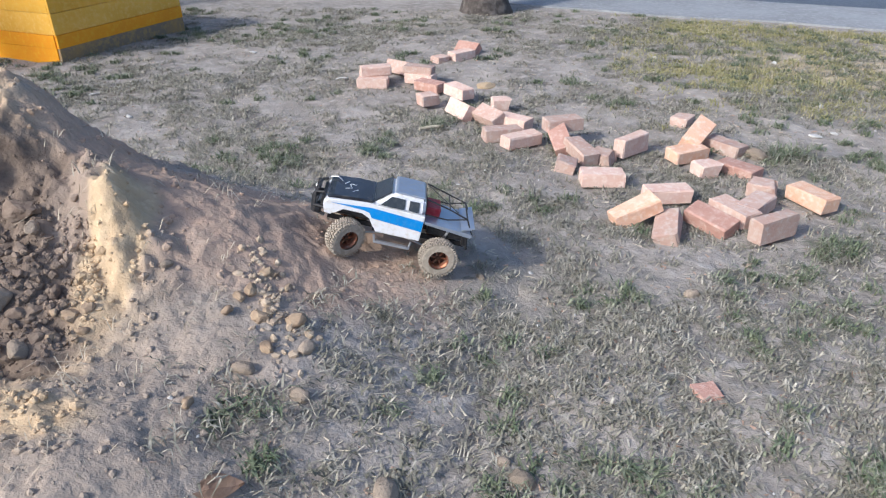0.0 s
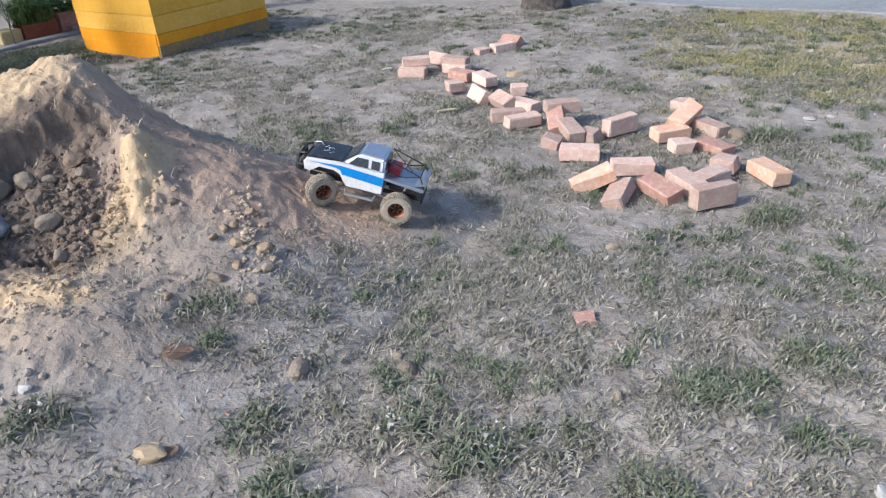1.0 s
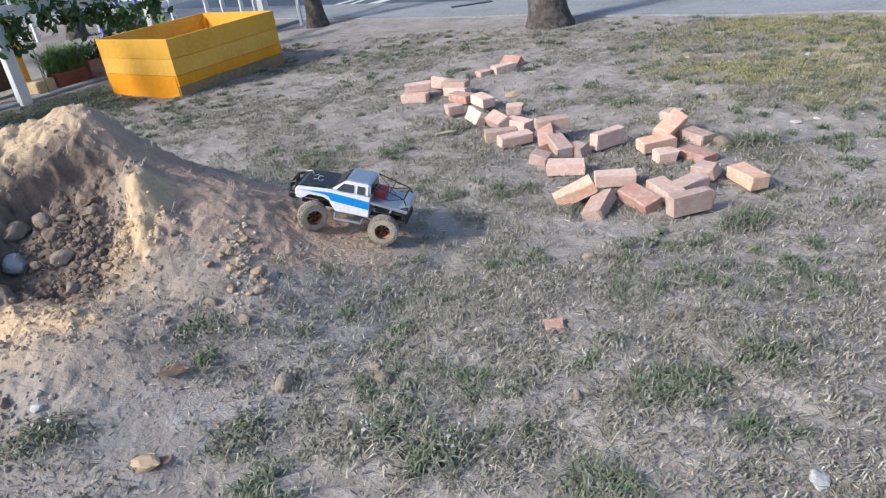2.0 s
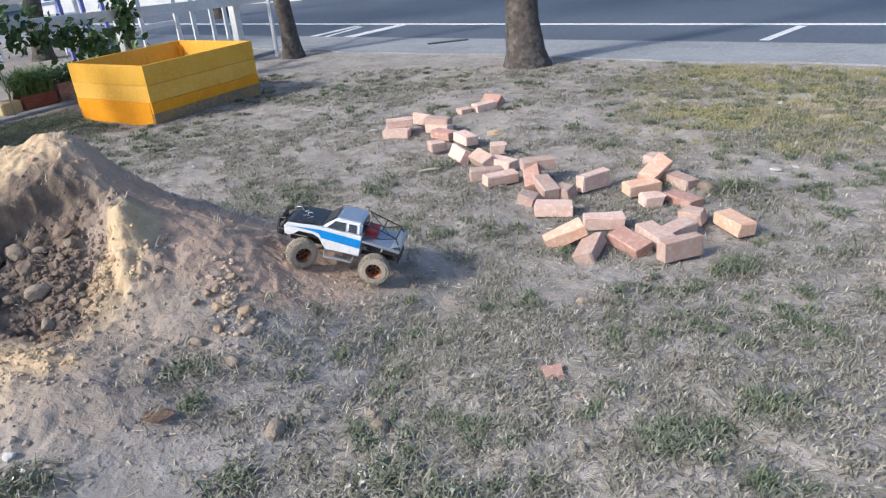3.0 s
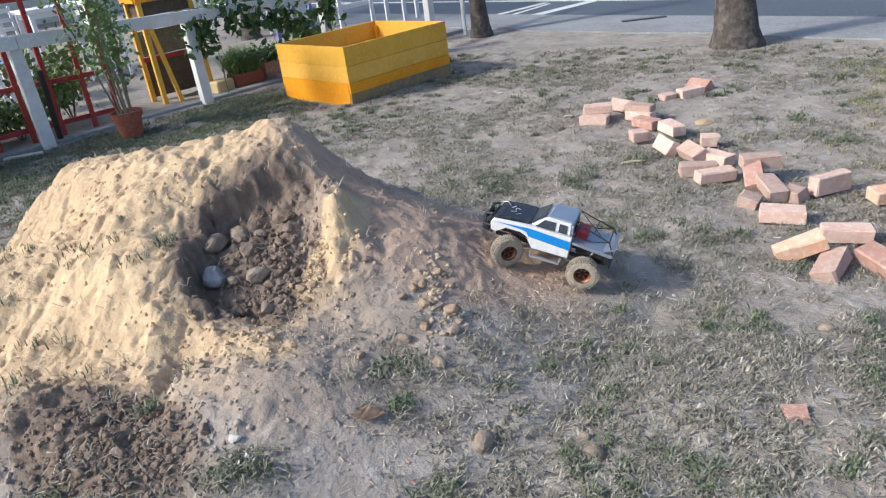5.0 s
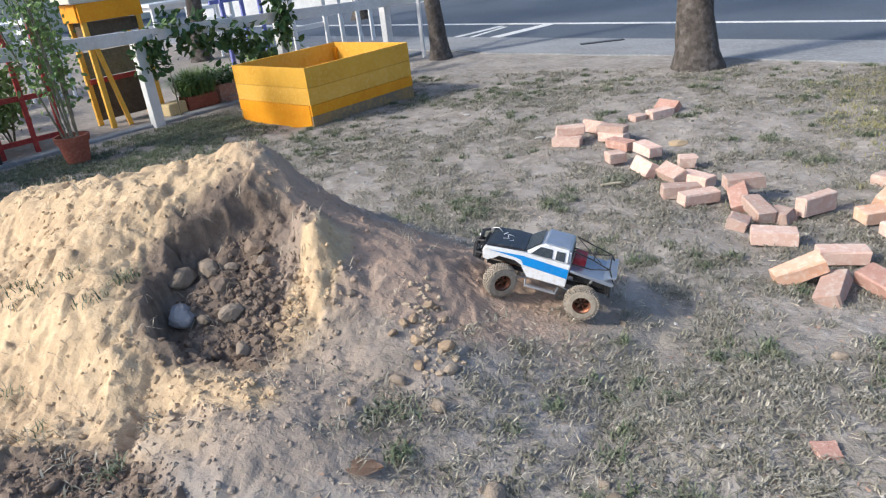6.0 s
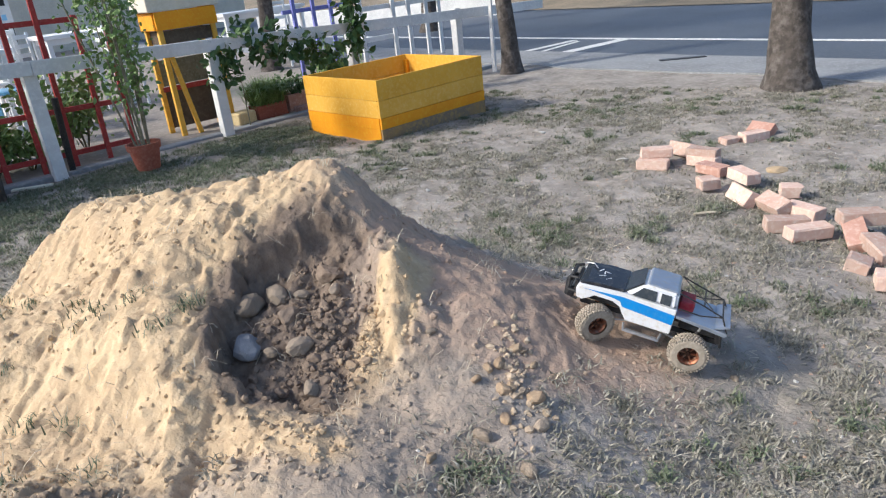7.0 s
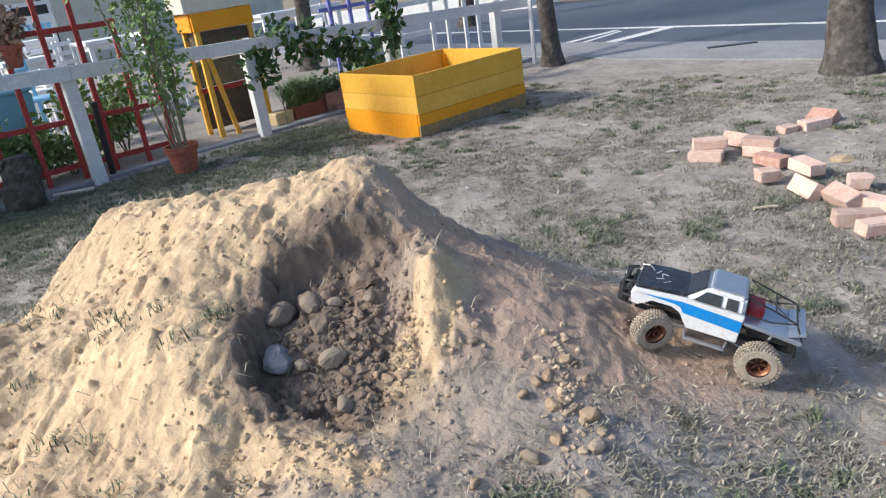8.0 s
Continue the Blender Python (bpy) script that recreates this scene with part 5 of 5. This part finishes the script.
strip_spots = scatter(9000, -5.6, -1.6, 1.8, 5.2, lambda x, y: bare(x, y) * np.exp(-((((x - F0.x) * FN.x + (y - F0.y) * FN.y) + 0.7) / 0.65) ** 2) * (0.35 + 0.65 * patch(x, y, 0.5, 161, -0.4, 0.3)))
turf("grass", strip_spots, 42000, 0.034, 0.0034, 15, 1.2, 0.03, GRASS_G, "short green grass along the foot of the fence")
slope = scatter(900, -3.0, 0.9, -0.4, 3.0, lambda x, y: 0.6 * (mound_height(x, y) > 0.12))
turf("straw", slope, 1300, 0.045, 0.0014, 3, 1.6, 0.03, STRAW, "scattered dry stalks on the heap")
sprouts = scatter(60, -2.9, -0.9, -0.2, 1.2, lambda x, y: 0.8 * (mound_height(x, y) > 0.12))
turf("grass", sprouts, 700, 0.04, 0.002, 6, 0.9, 0.03, GRASS_G, "thin green sprouts on the heap")
# yellowing grass, its colour also raised to stand in for a sunlit strip
yellow = scatter(9000, 0.8, 5.0, 3.2, 7.0, lambda x, y: bare(x, y) * smooth(1.2, 2.4, x) * smooth(3.2, 4.6, y) * (0.25 + 0.75 * patch(x, y, 0.7, 141, -0.2, 0.4)))
turf("dry_grass", yellow, 30000, 0.034, 0.0026, 12, 1.1, 0.03, GRASS_Y, "yellowing short grass, coloured brighter as if sunlit, on the open ground")


def flakes(spots, long, wide, seed):
    """Flat slivers lying about at all angles, as vertices and faces."""
    r = np.random.default_rng(seed)
    n = len(spots)
    a = r.uniform(0, 2 * np.pi, n)
    d = np.c_[np.cos(a), np.sin(a), r.normal(0, 0.08, n)] * (long * r.uniform(0.4, 1.4, n))[:, None] / 2
    w = np.c_[-np.sin(a), np.cos(a), r.normal(0, 0.4, n)] * (wide * r.uniform(0.5, 1.4, n))[:, None] / 2
    p = np.asarray(spots) + np.c_[np.zeros((n, 2)), r.uniform(0.001, 0.004, n)]
    v = np.stack([p - d - w, p - d * 0.9 + w, p + d + w * 0.4, p + d - w * 0.4], 1).reshape(-1, 3)
    return v.tolist(), np.arange(n * 4).reshape(-1, 4).tolist()


loose = scatter(52000, -4.5, 5.0, -0.7, 7.0, lambda x, y: bare(x, y) * (0.25 + 0.75 * patch(x, y, 0.5, 151, -0.3, 0.4)))
v, f = flakes(loose, 0.032, 0.0038, 4)
tagged(mesh_object("straw", v, f, STRAW), "short bits of pale straw lying about", "straw", kind="stuff")
loose = scatter(16000, -4.5, 5.0, -0.7, 7.0, bare)
v, f = flakes(loose, 0.016, 0.006, 14)
tagged(mesh_object("leaf_litter", v, f, DEADLEAF), "small brown scraps of dead leaf on the ground", "leaf litter", kind="stuff")
for x, y, n, h in ((-0.36, 0.47, 130, 0.05), (0.62, 0.72, 150, 0.045), (0.80, 0.62, 160, 0.05), (1.42, 0.95, 260, 0.035), (1.72, 1.12, 220, 0.035), (1.80, 2.12, 200, 0.045), (1.95, 3.05, 200, 0.06),
                   (-0.13, 1.02, 110, 0.03), (0.17, 0.62, 120, 0.035), (0.2, 3.5, 120, 0.05), (1.25, 0.55, 160, 0.05), (0.36, 0.40, 120, 0.04)):
    spots = [(x + 0.07 * cos(k * 2.4) * (0.3 + 0.12 * k), y + 0.055 * sin(k * 2.4) * (0.3 + 0.12 * k), land(x, y)) for k in range(9)]
    turf("grass_tuft", spots, n, h * 1.25, 0.0032, int(x * 100 + 300), 1.15, 0.024, GRASS_G, "fresh green grass tuft in dry soil")
    turf("dry_grass", spots, n, h * 1.1, 0.0026, int(x * 100 + 700), 1.7, 0.045, GRASS_D, "dry blades round a green tuft")

for x, y in ((0.58, 0.70), (0.84, 0.66), (-0.34, 0.50)):
    buds = np.array([(x + 0.022 * cos(k * 2.4) * (k % 4), y + 0.018 * sin(k * 2.4) * (k % 4), land(x, y) + 0.03 + 0.006 * (k % 3)) for k in range(16)])
    v, f = flakes(buds, 0.010, 0.009, int(x * 100 + 900))
    tagged(mesh_object("wildflowers", v, f, LITTER), "tiny white flowers in a grass tuft", "flowers", kind="stuff")


def crumbs(name, spots, sizes, mat, label, seed):
    """Small angular lumps resting on the given spots, one joined mesh."""
    bm = bmesh.new()
    bmesh.ops.create_icosphere(bm, subdivisions=1, radius=0.85)
    base = np.array([q.co[:] for q in bm.verts])
    tri = np.array([[q.index for q in face.verts] for face in bm.faces])
    bm.free()
    k = len(base)
    r = np.random.default_rng(seed)
    n = len(spots)
    a = r.uniform(0, 2 * np.pi, n)
    c, s = np.cos(a)[:, None], np.sin(a)[:, None]
    b = base[None] * r.uniform(0.70, 1.25, (n, k, 3)) * r.uniform(0.7, 1.25, (n, 1, 3))
    v = np.stack([b[..., 0] * c - b[..., 1] * s, b[..., 0] * s + b[..., 1] * c, b[..., 2] * 0.85], -1) * sizes[:, None, None]
    v = (v + np.asarray(spots)[:, None, :]).reshape(-1, 3)
    f = (np.arange(n)[:, None, None] * k + tri[None]).reshape(-1, 3)
    return tagged(mesh_object(name, v.tolist(), f.tolist(), mat), label, "crumbs", kind="stuff")


def spill(cx, cy, sx, sy, n, turn=0.0):
    p = rng.normal(0, 1, (n, 2)) * (sx, sy)
    x, y = cx + p[:, 0] * cos(turn) - p[:, 1] * sin(turn), cy + p[:, 0] * sin(turn) + p[:, 1] * cos(turn)
    return np.c_[x, y, np.maximum(heap_height(x, y), flat_height(x, y))]


def in_pit(p):
    return p[np.hypot((p[:, 0] + 0.80) / 0.25, (p[:, 1] - 1.235) / 0.27) < 1.0]


sp = in_pit(np.concatenate([spill(-0.70, 1.22, 0.12, 0.12, 900), spill(-0.80, 1.36, 0.14, 0.10, 500)]))
crumbs("rubble", sp, np.minimum(rng.gamma(2.0, 0.0040, len(sp)), 0.018), SOIL, "loose crumbs and small clods in the pit", 5)
sp = np.concatenate([spill(-0.75, 0.40, 0.19, 0.11, 1500), spill(-0.60, 0.85, 0.20, 0.09, 300), spill(-0.46, 1.3, 0.05, 0.2, 90), spill(-0.1, 1.1, 0.05, 0.10, 30)])
crumbs("rubble", sp, np.minimum(rng.gamma(2.0, 0.0036, len(sp)), 0.018), SOIL, "spill of small earth clods on the slope", 6)
sp = np.concatenate([spill(-0.17, 1.43, 0.035, 0.07, 130, 0.4), spill(-0.10, 1.30, 0.045, 0.08, 60, 0.4)])
crumbs("rubble", sp, np.minimum(rng.gamma(2.2, 0.0038, len(sp)), 0.018), PALECLOD, "small spill of ochre clods on the brown slope", 16)
sp = scatter(26000, -3.2, 1.0, -0.5, 3.2, lambda x, y: (mound_height(x, y) > 0.06) * (1 - 0.8 * smooth(-0.65, -0.35, x)) * (0.25 + 0.75 * patch(x, y, 0.3, 131, 0.0, 0.6)))
crumbs("crumbs", sp, np.minimum(rng.gamma(2.2, 0.0025, len(sp)), 0.018), SOIL, "fine crumbs of dry earth on the heap", 7)
sp = scatter(9000, -4.5, 5.0, -0.7, 7.0, bare)
crumbs("crumbs", sp, np.minimum(rng.gamma(2.0, 0.0024, len(sp)), 0.018), SOIL, "fine crumbs of dusty soil on the ground", 8)
sp = scatter(700, -4.5, 5.0, -0.2, 7.0, bare)
crumbs("chips", sp, np.minimum(rng.gamma(2.0, 0.0034, len(sp)), 0.011), LITTER, "tiny whitish chips strewn on the ground", 9)
